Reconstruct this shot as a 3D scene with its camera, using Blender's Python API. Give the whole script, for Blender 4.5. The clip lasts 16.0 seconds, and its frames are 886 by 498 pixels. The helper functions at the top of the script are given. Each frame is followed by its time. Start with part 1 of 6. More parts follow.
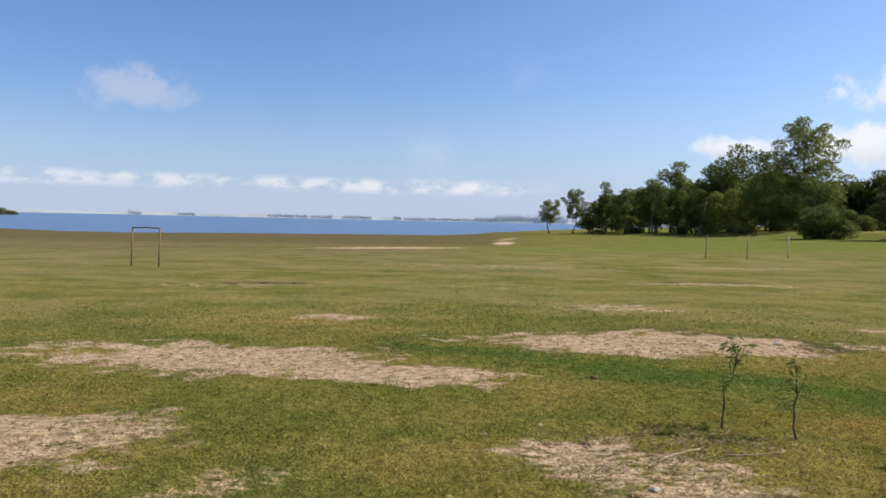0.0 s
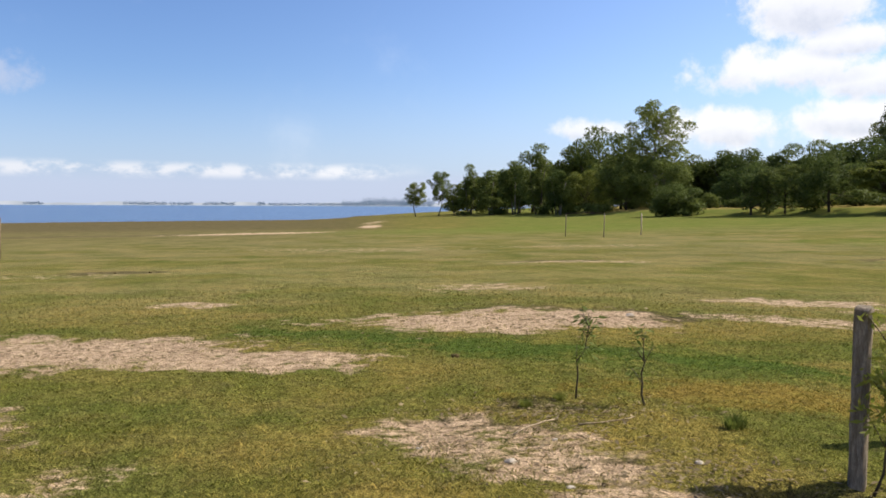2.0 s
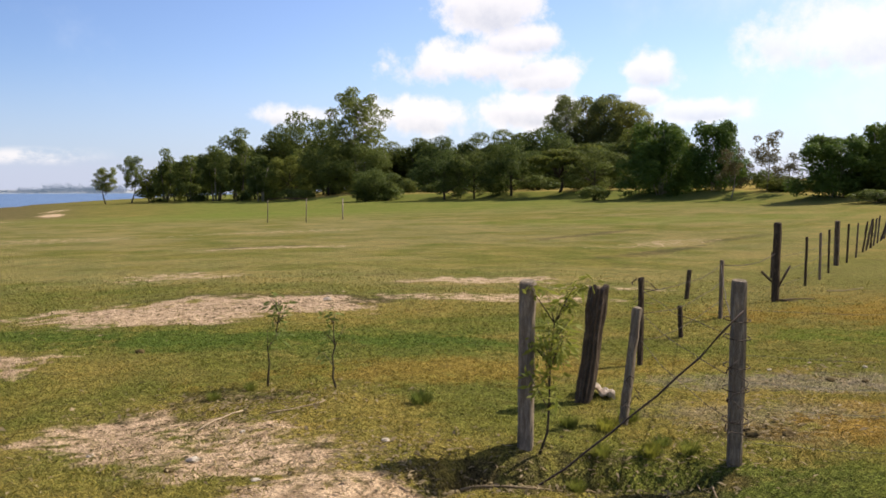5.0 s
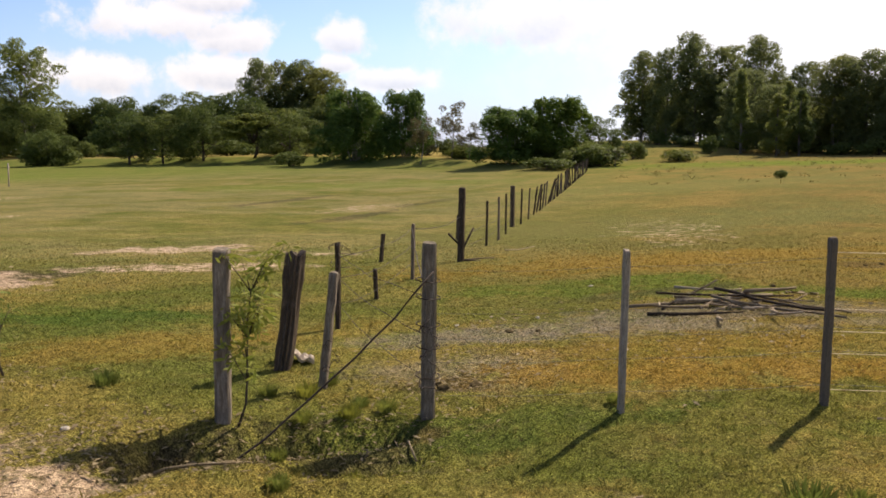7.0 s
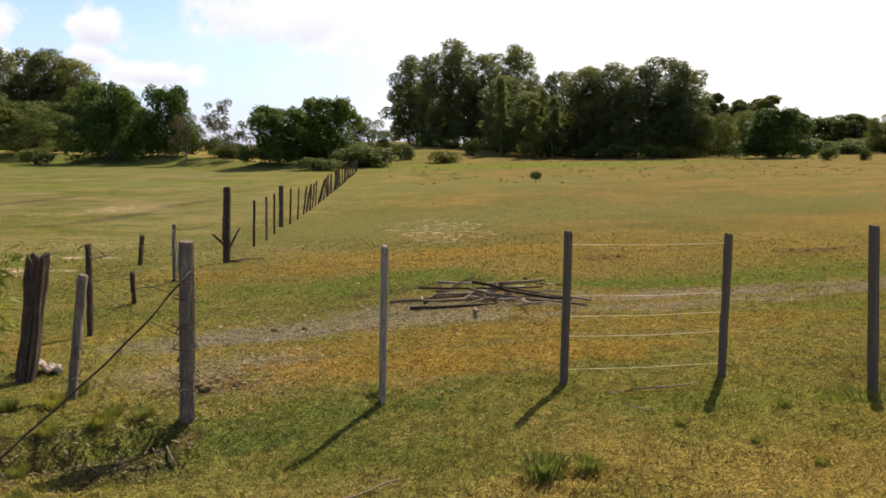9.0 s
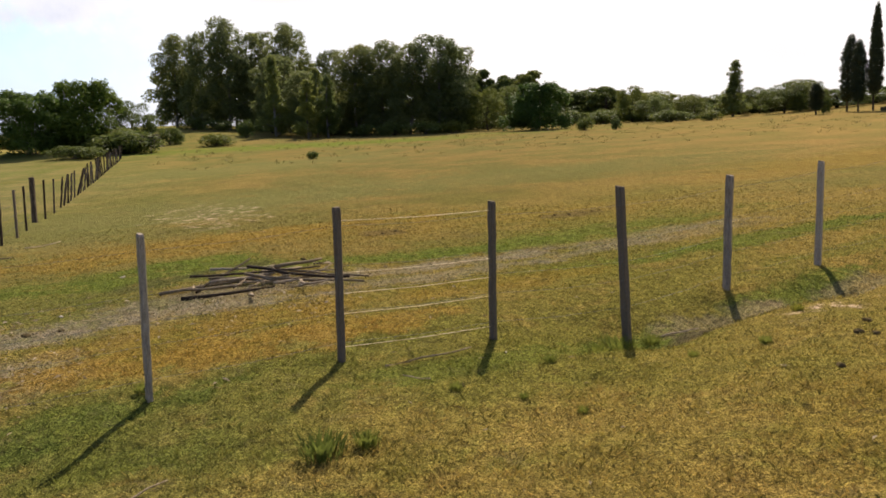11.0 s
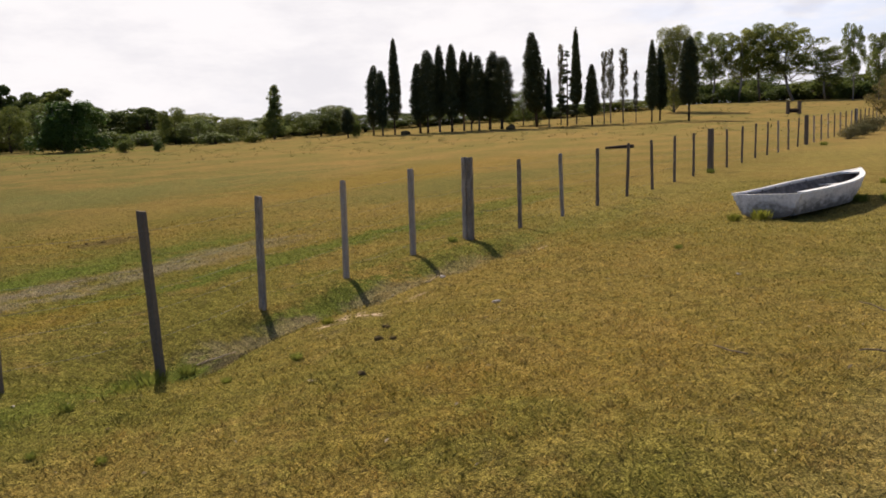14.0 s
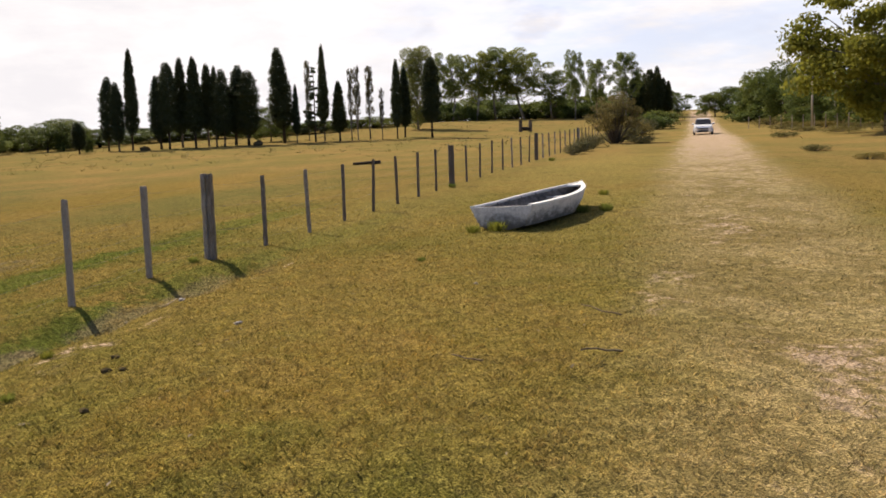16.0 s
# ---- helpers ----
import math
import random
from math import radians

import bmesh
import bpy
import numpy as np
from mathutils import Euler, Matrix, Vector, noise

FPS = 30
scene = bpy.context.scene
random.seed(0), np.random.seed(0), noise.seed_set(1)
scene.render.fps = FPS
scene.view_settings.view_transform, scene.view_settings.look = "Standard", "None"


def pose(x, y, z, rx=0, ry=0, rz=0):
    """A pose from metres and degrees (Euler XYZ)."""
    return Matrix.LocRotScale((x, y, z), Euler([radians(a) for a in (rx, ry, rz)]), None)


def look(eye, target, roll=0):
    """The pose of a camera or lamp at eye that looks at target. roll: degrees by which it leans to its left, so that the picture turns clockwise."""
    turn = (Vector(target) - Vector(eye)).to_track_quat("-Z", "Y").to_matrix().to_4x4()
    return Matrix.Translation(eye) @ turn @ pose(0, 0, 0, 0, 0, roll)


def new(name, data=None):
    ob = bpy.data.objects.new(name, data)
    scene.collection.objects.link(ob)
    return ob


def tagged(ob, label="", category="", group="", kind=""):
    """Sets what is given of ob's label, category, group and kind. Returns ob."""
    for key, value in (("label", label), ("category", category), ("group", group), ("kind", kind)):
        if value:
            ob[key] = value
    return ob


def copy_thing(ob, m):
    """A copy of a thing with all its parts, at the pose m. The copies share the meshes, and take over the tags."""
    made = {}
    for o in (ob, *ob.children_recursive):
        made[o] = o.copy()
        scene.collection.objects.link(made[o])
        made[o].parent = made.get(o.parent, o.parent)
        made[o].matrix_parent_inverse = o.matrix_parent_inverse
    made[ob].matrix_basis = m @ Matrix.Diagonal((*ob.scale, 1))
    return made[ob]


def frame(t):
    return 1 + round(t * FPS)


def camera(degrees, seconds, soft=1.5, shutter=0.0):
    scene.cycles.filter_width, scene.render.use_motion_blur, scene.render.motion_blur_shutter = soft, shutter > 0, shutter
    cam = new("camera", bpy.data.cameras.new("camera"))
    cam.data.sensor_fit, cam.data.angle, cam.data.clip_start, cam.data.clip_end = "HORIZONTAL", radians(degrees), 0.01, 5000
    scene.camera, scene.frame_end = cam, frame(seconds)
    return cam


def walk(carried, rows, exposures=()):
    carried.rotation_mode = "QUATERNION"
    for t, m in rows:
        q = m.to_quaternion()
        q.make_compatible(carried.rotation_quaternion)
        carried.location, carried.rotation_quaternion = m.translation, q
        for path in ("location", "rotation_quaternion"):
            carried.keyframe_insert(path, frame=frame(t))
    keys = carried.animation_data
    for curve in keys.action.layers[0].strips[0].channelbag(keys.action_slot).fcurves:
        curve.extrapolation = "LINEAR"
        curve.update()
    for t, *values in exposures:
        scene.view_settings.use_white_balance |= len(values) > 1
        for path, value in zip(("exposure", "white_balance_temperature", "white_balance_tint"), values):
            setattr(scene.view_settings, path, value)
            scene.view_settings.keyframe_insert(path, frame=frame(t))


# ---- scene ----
cam = camera(55.2, 16.0, soft=1.7)
# seconds, eye, yaw, pitch, roll
PATH = [
    (0, -0.000, 0.000, 1.650, 0.53, -1.95, 1.28),
    (0.5, 0.027, -0.010, 1.642, 0.02, -2.28, 1.06),
    (1, 0.059, 0.033, 1.626, -1.12, -2.79, 0.78),
    (1.5, 0.096, 0.091, 1.614, -4.61, -2.85, 0.39),
    (2, 0.116, 0.072, 1.616, -8.41, -2.95, 0.27),
    (2.5, 0.132, 0.061, 1.620, -12.65, -2.92, 0.24),
    (3, 0.156, 0.066, 1.610, -16.09, -2.87, 0.17),
    (3.5, 0.197, 0.088, 1.606, -19.83, -2.92, 0.15),
    (5.8, 0.367, 0.179, 1.590, -34.16, -4.73, -0.36),
    (6, 0.377, 0.176, 1.592, -36.24, -4.97, -0.47),
    (6.5, 0.388, 0.202, 1.588, -42.70, -5.61, -0.67),
    (7, 0.383, 0.231, 1.583, -48.53, -6.10, 0.38),
    (7.5, 0.332, 0.224, 1.581, -52.33, -6.49, -0.08),
    (8, 0.282, 0.181, 1.570, -56.00, -6.72, -0.33),
    (8.5, 0.295, 0.133, 1.571, -59.86, -6.47, 0.20),
    (9, 0.342, 0.089, 1.567, -63.89, -5.89, 0.96),
    (11.3, 0.485, -0.024, 1.534, -80.79, -7.39, -1.42),
    (11.5, 0.472, -0.065, 1.536, -82.42, -7.34, -1.49),
    (12, 0.490, -0.112, 1.538, -87.36, -7.04, -1.53),
    (12.5, 0.528, -0.139, 1.531, -92.58, -6.76, -1.89),
    (13, 0.549, -0.165, 1.533, -97.26, -6.75, -1.56),
    (13.5, 0.631, -0.193, 1.531, -103.19, -6.61, -1.23),
    (14, 0.689, -0.226, 1.523, -108.19, -6.49, -1.45),
    (14.5, 0.735, -0.258, 1.525, -113.38, -6.57, -0.76),
    (15, 0.706, -0.278, 1.524, -117.87, -6.35, -0.94),
    (15.5, 0.710, -0.306, 1.523, -121.32, -6.09, -1.14),
    (16, 0.733, -0.365, 1.514, -124.86, -5.86, -1.65),
]
def eye_pose(x, y, z, yaw, pitch, roll):
    return pose(x, y, z, 0, 0, yaw) @ pose(0, 0, 0, 90 + pitch) @ pose(0, 0, 0, 0, 0, roll)
EXPOSURES = [(0.0, 0.37, 6450, 10), (2.5, 0.54, 6650, 11), (7.0, 0.52, 7050, 15), (9.0, 0.52, 7100, 15), (12.0, 0.46, 7050, 15), (13.5, 0.25, 6850, 15), (14.5, 0.26, 6800, 15), (16.0, 0.35, 6950, 15)]
walk(cam, [(row[0], eye_pose(*row[1:])) for row in PATH], EXPOSURES)

# ---- world and sun ----
SUN_AZ, SUN_EL = 86.3, 44.0
sun_dir = Vector((math.sin(radians(SUN_AZ)) * math.cos(radians(SUN_EL)),
                  math.cos(radians(SUN_AZ)) * math.cos(radians(SUN_EL)), math.sin(radians(SUN_EL))))
sun = new("sun", bpy.data.lights.new("sun", "SUN"))
sun.data.energy, sun.data.angle, sun.data.color = 4.75, radians(0.6), (1.0, 0.94, 0.84)
sun.matrix_world = look((0, 0, 60), Vector((0, 0, 60)) - sun_dir)


class Nodes:
    """Short calls for building a node tree."""

    def __init__(self, tree):
        self.t = tree
        self.t.nodes.clear()

    def add(self, kind, **props):
        n = self.t.nodes.new(kind)
        for k, v in props.items():
            setattr(n, k, v)
        return n

    def wire(self, a, b):
        if isinstance(a, bpy.types.NodeSocket):
            self.t.links.new(a, b)
        else:
            b.default_value = a

    def math(self, op, a, b=0.0, c=0.0, clamp=False):
        n = self.add("ShaderNodeMath", operation=op, use_clamp=clamp)
        for v, s in zip((a, b, c), n.inputs):
            self.wire(v, s)
        return n.outputs[0]

    def vmath(self, op, a, b=(0, 0, 0)):
        n = self.add("ShaderNodeVectorMath", operation=op)
        self.wire(a, n.inputs[0])
        self.wire(b, n.inputs[1])
        return n.outputs["Value"] if op in ("LENGTH", "DOT_PRODUCT", "DISTANCE") else n.outputs[0]

    def noise(self, vec, scale, detail=4.0, rough=0.6, distort=0.0, color=False):
        n = self.add("ShaderNodeTexNoise")
        self.wire(vec, n.inputs["Vector"])
        n.inputs["Scale"].default_value, n.inputs["Detail"].default_value = scale, detail
        n.inputs["Roughness"].default_value, n.inputs["Distortion"].default_value = rough, distort
        return n.outputs["Color" if color else "Fac"]

    def step(self, v, lo, hi):
        n = self.add("ShaderNodeMapRange", interpolation_type="SMOOTHSTEP")
        self.wire(v, n.inputs["Value"])
        n.inputs["From Min"].default_value, n.inputs["From Max"].default_value = lo, hi
        return n.outputs["Result"]

    def mix(self, f, a, b, blend="MIX"):
        n = self.add("ShaderNodeMix", data_type="RGBA", blend_type=blend)
        self.wire(f, n.inputs[0])
        for v, s in ((a, n.inputs[6]), (b, n.inputs[7])):
            self.wire((*v, 1.0) if isinstance(v, tuple) and len(v) == 3 else v, s)
        return n.outputs[2]

    def bump(self, height, strength, distance):
        n = self.add("ShaderNodeBump")
        n.inputs["Strength"].default_value, n.inputs["Distance"].default_value = strength, distance
        self.wire(height, n.inputs["Height"])
        return n.outputs[0]

    def surface(self, color, rough=0.9, normal=None, metal=0.0, spec=0.3, translucent=None):
        b = self.add("ShaderNodeBsdfPrincipled")
        self.wire((*color, 1.0) if isinstance(color, tuple) else color, b.inputs["Base Color"])
        self.wire(rough, b.inputs["Roughness"])
        b.inputs["Metallic"].default_value, b.inputs["Specular IOR Level"].default_value = metal, spec
        if normal is not None:
            self.wire(normal, b.inputs["Normal"])
        out, shader = self.add("ShaderNodeOutputMaterial"), b.outputs[0]
        if translucent:
            tr, mx = self.add("ShaderNodeBsdfTranslucent"), self.add("ShaderNodeMixShader")
            self.wire((*color, 1.0) if isinstance(color, tuple) else color, tr.inputs[0])
            mx.inputs[0].default_value = translucent
            self.wire(shader, mx.inputs[1])
            self.wire(tr.outputs[0], mx.inputs[2])
            shader = mx.outputs[0]
        self.wire(shader, out.inputs[0])
        return b

    def place(self):
        return self.add("ShaderNodeTexCoord").outputs["Object"]


world = bpy.data.worlds.new("sky")
scene.world = world
world.use_nodes = True
# cumulus heaps: azimuth, elevation, half width, half height (degrees), thickness
HEAPS = [(-20.6, 7.7, 3.0, 1.3, 0.5), (31.5, 12.2, 3.4, 2.0, 1.0), (33.6, 10.0, 3.0, 1.1, 1.0), (30.0, 8.5, 5.6, 1.5, 1.0), (34.8, 7.6, 2.8, 1.3, 1.0),
         (26.8, 5.0, 4.0, 1.3, 1.0), (18.4, 5.0, 2.8, 0.8, 0.9), (35.0, 5.4, 4.6, 1.3, 1.0), (42.0, 7.8, 1.9, 1.2, 0.9), (41.2, 6.2, 1.5, 0.7, 0.9),
         (45.0, 5.2, 2.6, 0.8, 0.8), (53.0, 9.2, 5.0, 2.2, 0.8)]


def build_sky():
    n = Nodes(world.node_tree)
    way = n.add("ShaderNodeTexCoord").outputs["Generated"]
    sky = n.add("ShaderNodeTexSky", sky_type="NISHITA", sun_disc=False, sun_elevation=radians(SUN_EL),
                sun_rotation=radians(SUN_AZ), air_density=1.0, dust_density=0.4, ozone_density=2.0)
    sep = n.add("ShaderNodeSeparateXYZ")
    n.wire(way, sep.inputs[0])
    x, y, z = sep.outputs
    az = n.math("MULTIPLY", n.math("ARCTAN2", x, y), 180 / math.pi)
    el = n.math("MULTIPLY", n.math("ARCSINE", z), 180 / math.pi)
    wob = n.math("SUBTRACT", n.noise(way, 16.0, 7, 0.62), 0.5)
    wob2 = n.math("SUBTRACT", n.noise(way, 52.0, 5, 0.6), 0.5)
    ragged = n.math("ADD", n.math("MULTIPLY", wob, 2.6), n.math("MULTIPLY", wob2, 0.9))
    heaps, body = None, None
    for a, e, w, h, thick in HEAPS:
        u = n.math("DIVIDE", n.math("SUBTRACT", az, a), w)
        v = n.math("DIVIDE", n.math("SUBTRACT", el, e), h)
        d = n.math("SQRT", n.math("ADD", n.math("MULTIPLY", u, u), n.math("MULTIPLY", v, v)))
        m = n.math("MULTIPLY", n.step(n.math("ADD", d, ragged), 1.25, 0.55), thick)
        heaps = m if heaps is None else n.math("MAXIMUM", heaps, m)
        low = n.step(n.math("ADD", v, n.math("MULTIPLY", wob, 1.5)), 0.2, -0.9)
        low = n.math("MULTIPLY", low, n.step(d, 1.2, 0.6))
        body = low if body is None else n.math("MAXIMUM", body, low)
    # a row of small heaps low over the lake
    row = n.noise(n.vmath("MULTIPLY", way, (1.0, 1.0, 2.0)), 26.0, 6, 0.6)
    band = n.math("MULTIPLY", n.step(el, 1.5, 2.1), n.step(el, 2.9, 2.3))
    puffs = n.math("MULTIPLY", n.math("MULTIPLY", n.step(row, 0.40, 0.62), band), n.math("MULTIPLY", n.step(az, 8.0, 2.0), 0.85))
    heaps = n.math("MAXIMUM", heaps, puffs)
    # unseen broken cumulus high overhead, added to whiten the sky light
    over = n.math("MULTIPLY", n.step(n.noise(way, 3.2, 6, 0.58), 0.46, 0.58), n.step(el, 20.0, 34.0))
    heaps = n.math("MAXIMUM", heaps, n.math("MULTIPLY", over, 0.35))
    # a bright sheet that thickens towards the sun
    side = n.math("ADD", n.step(az, 36.0, 82.0), n.math("MULTIPLY", n.math("SUBTRACT", n.noise(way, 5.0, 6, 0.6), 0.5), 1.1))
    veil = n.step(side, 0.08, 0.86)
    thin = n.math("MULTIPLY", n.step(az, 112.0, 135.0), n.step(n.noise(n.vmath("MULTIPLY", way, (1.0, 1.0, 4.0)), 5.0, 5, 0.6), 0.4, 0.62))
    veil = n.math("MULTIPLY", veil, n.math("SUBTRACT", 1.0, n.math("MULTIPLY", thin, 0.36)))
    haze = n.math("MULTIPLY", n.step(el, 9.0, 0.0), 0.62)
    base = n.mix(1.0, sky.outputs[0], (0.84, 1.02, 1.38), "MULTIPLY")
    glow = n.math("MULTIPLY", n.step(az, -16.0, 34.0), n.step(el, 40.0, 16.0))
    base = n.mix(glow, base, n.mix(1.0, base, (1.52, 1.34, 1.24), "MULTIPLY"))
    base = n.mix(haze, base, (5.0, 6.1, 8.6))
    base = n.mix(n.math("MULTIPLY", n.step(el, 2.6, 1.2), 0.6), base, (5.6, 6.3, 8.2))
    veil = n.math("MULTIPLY", veil, n.math("ADD", 0.25, n.math("MULTIPLY", n.step(el, 60.0, 24.0), 0.75)))
    ripple = n.noise(n.vmath("MULTIPLY", way, (1.0, 1.0, 3.2)), 4.2, 6, 0.6)
    sheet = n.mix(n.step(ripple, 0.36, 0.60), (9.4, 9.65, 10.2), (10.9, 11.1, 11.4))
    smudge = n.math("MULTIPLY", n.step(n.noise(n.vmath("MULTIPLY", n.vmath("ADD", way, (3.0, 7.0, 1.0)), (1.0, 1.0, 2.4)), 6.5, 5, 0.55), 0.56, 0.70), n.step(az, 96.0, 122.0))
    sheet = n.mix(n.math("MULTIPLY", smudge, 0.8), sheet, (8.6, 8.6, 9.0))
    base = n.mix(veil, base, sheet)
    cloud = n.mix(n.math("MULTIPLY", body, n.math("ADD", 0.85, n.math("MULTIPLY", wob2, 1.6)), clamp=True), (9.9, 9.9, 10.1), (7.1, 7.4, 8.2))
    cloud = n.mix(n.math("MULTIPLY", n.step(az, 6.0, -14.0), 0.75), cloud, n.mix(n.step(el, 4.0, 6.0), (8.4, 8.6, 9.2), (5.9, 6.2, 7.6)))
    col = n.mix(n.math("MULTIPLY", heaps, 0.9), base, cloud)
    bg = n.add("ShaderNodeBackground")
    n.wire(col, bg.inputs[0])
    bg.inputs[1].default_value = 0.074
    n.wire(bg.outputs[0], n.add("ShaderNodeOutputWorld").inputs[0])


build_sky()

# ---- terrain ----
EYE = 1.65
RINGS = (8, 18, 35, 60, 90, 130, 200)
# azimuth in degrees (0 ahead at the start, clockwise): height below or above the eye at each ring
SLOPES = {
    -25: (-2.0, -2.3, -2.55, -2.9, -3.3, -3.6, -4.15), 3: (-1.95, -2.2, -2.5, -2.8, -3.05, -3.4, -3.85),
    9: (-1.95, -2.15, -2.45, -2.75, -2.9, -3.0, -2.9), 19: (-1.95, -2.1, -2.4, -2.6, -2.7, -2.3, -1.7),
    30: (-2.0, -2.15, -2.45, -2.5, -2.2, -1.5, -0.4), 42: (-2.15, -2.25, -2.5, -2.4, -1.5, -0.5, 1.0),
    52: (-2.05, -2.25, -2.6, -2.2, -1.2, 0.0, 1.5), 60: (-1.98, -2.15, -2.4, -1.7, -0.9, 2.8, 5.0),
    70: (-1.93, -2.05, -2.1, -1.3, -0.4, 1.0, 3.0), 92: (-1.88, -1.8, -1.4, -0.4, 0.7, 2.0, 4.0),
    108: (-1.65, -1.45, -0.9, 0.1, 1.95, 4.1, 7.0), 125: (-1.55, -1.35, -0.55, 0.7, 2.25, 6.1, 9.2),
    141: (-1.5, -1.25, -0.45, 0.7, 2.05, 4.7, 10.0), 153: (-1.5, -1.3, -0.6, 1.0, 2.3, 4.0, 7.0)}
DITCH = [(2.3, 4.78, 3.25, 5.12, 0.08, 0.24, 0.25), (3.25, 5.12, 3.95, 4.92, 0.24, 0.20, 0.24), (3.95, 4.92, 4.75, 4.58, 0.18, 0.20, 0.16), (3.3, 4.1, 3.75, 3.85, 0.10, 0.10, 0.14), (3.8, 4.38, 4.5, 4.16, 0.16, 0.1, 0.13)]
# shallow gully worn along the near side of the fence
GULLY = [(8.0, 0.35, 9.45, -1.1, 0.05, 0.15, 0.45), (9.45, -1.1, 10.2, -2.3, 0.15, 0.13, 0.42), (10.2, -2.3, 11.3, -3.8, 0.13, 0.08, 0.4), (11.3, -3.8, 12.1, -5.0, 0.08, 0.13, 0.4), (12.1, -5.0, 13.4, -6.2, 0.13, 0.03, 0.35)]
WATER_Z = -4.03 + EYE
_az = np.array(list(SLOPES) + [335.0])
_tab = np.array(list(SLOPES.values()) + [SLOPES[-25]])
_tab = np.hstack([np.full((len(_tab), 1), -1.65), _tab, (_tab[:, -1] + (_tab[:, -1] - _tab[:, -2]) * 1.1)[:, None]])
_r = np.array((0.0, *RINGS, 300.0))


def _lookup(r, az):
    az = (az + 25.0) % 360.0 - 25.0
    i = np.clip(np.searchsorted(_az, az, side="right") - 1, 0, len(_az) - 2)
    j = np.clip(np.searchsorted(_r, r, side="right") - 1, 0, len(_r) - 2)
    u = (az - _az[i]) / (_az[i + 1] - _az[i])
    v = np.clip((r - _r[j]) / (_r[j + 1] - _r[j]), 0, 1)
    return (_tab[i, j] * (1 - u) + _tab[i + 1, j] * u) * (1 - v) + (_tab[i, j + 1] * (1 - u) + _tab[i + 1, j + 1] * u) * v


def bumps(x, y):
    """Small unevenness of the turf, a few centimetres."""
    return (0.02 * np.sin(x * 1.9 + 0.7 * np.sin(y * 1.3)) * np.sin(y * 2.3 + 1.1)
            + 0.012 * np.sin(x * 5.1 + y * 3.7) * np.sin(y * 4.3 - x * 2.2) + 0.03 * np.sin(x * 0.7 + 1.0) * np.sin(y * 0.6))


def height(x, y):
    """Ground height at x, y (arrays or numbers)."""
    x, y = np.asarray(x, float), np.asarray(y, float)
    r, az = np.hypot(x, y), np.degrees(np.arctan2(x, y))
    z = sum(_lookup(r * k, az + d) for k in (0.86, 1.0, 1.16) for d in (-4, -1.3, 1.3, 4)) / 12 + EYE
    # washed-out ditch along the two stout posts
    z = z + bumps(x, y) * np.clip(30 / (r + 8), 0.3, 1.2)
    for x0, y0, x1, y1, d0, d1, w in DITCH:
        l2 = (x1 - x0) ** 2 + (y1 - y0) ** 2
        t = np.clip(((x - x0) * (x1 - x0) + (y - y0) * (y1 - y0)) / l2, 0, 1)
        gap = np.hypot(x - x0 - (x1 - x0) * t, y - y0 - (y1 - y0) * t)
        z = z - (d0 + (d1 - d0) * t) * np.exp(-(gap / w) ** 2)
    z = z + 0.06 * np.exp(-((x - 5.08) ** 2 + (y - 4.53) ** 2) / 0.12)
    z = z - 0.20 * np.exp(-((x - 8.5) ** 2 + (y + 0.1) ** 2) / 0.7)
    z = z - 0.17 * np.exp(-((x - 4.6) ** 2 + (y - 3.45) ** 2) / 1.1)
    for x0, y0, x1, y1, d0, d1, w in GULLY:
        l2 = (x1 - x0) ** 2 + (y1 - y0) ** 2
        t = np.clip(((x - x0) * (x1 - x0) + (y - y0) * (y1 - y0)) / l2, 0, 1)
        gap = np.hypot(x - x0 - (x1 - x0) * t, y - y0 - (y1 - y0) * t)
        z = z - (d0 + (d1 - d0) * t) * np.exp(-(gap / w) ** 2)
    bank = np.clip((r - (218 - 2.4 * az) + 9) / 10, 0, 1) * np.clip((az - 16) / 6, 0, 1) * np.clip((58 - az) / 12, 0, 1)
    z = z + 1.0 * bank * bank * (3 - 2 * bank)
    far = np.clip((r - 2300) / 400, 0, 1)
    z = np.where(r > 300, z + (np.clip(r - 300, 0, 1500) * -0.004) * np.clip((20 - az) / 12, 0, 1) * (az > -90), z)
    return np.where(far > 0, z * (1 - far) + far * (EYE + np.where((az > -70) & (az < 14), -6.0, 1.0 + 2.0 * np.sin(az * 0.5))), z)


def at(az, r):
    """World x, y, ground z at an azimuth (degrees) and distance."""
    x, y = r * math.sin(radians(az)), r * math.cos(radians(az))
    return x, y, float(height(x, y))


# ---- materials ----
def material(name):
    m = bpy.data.materials.new(name)
    m.use_nodes = True
    return m, Nodes(m.node_tree)


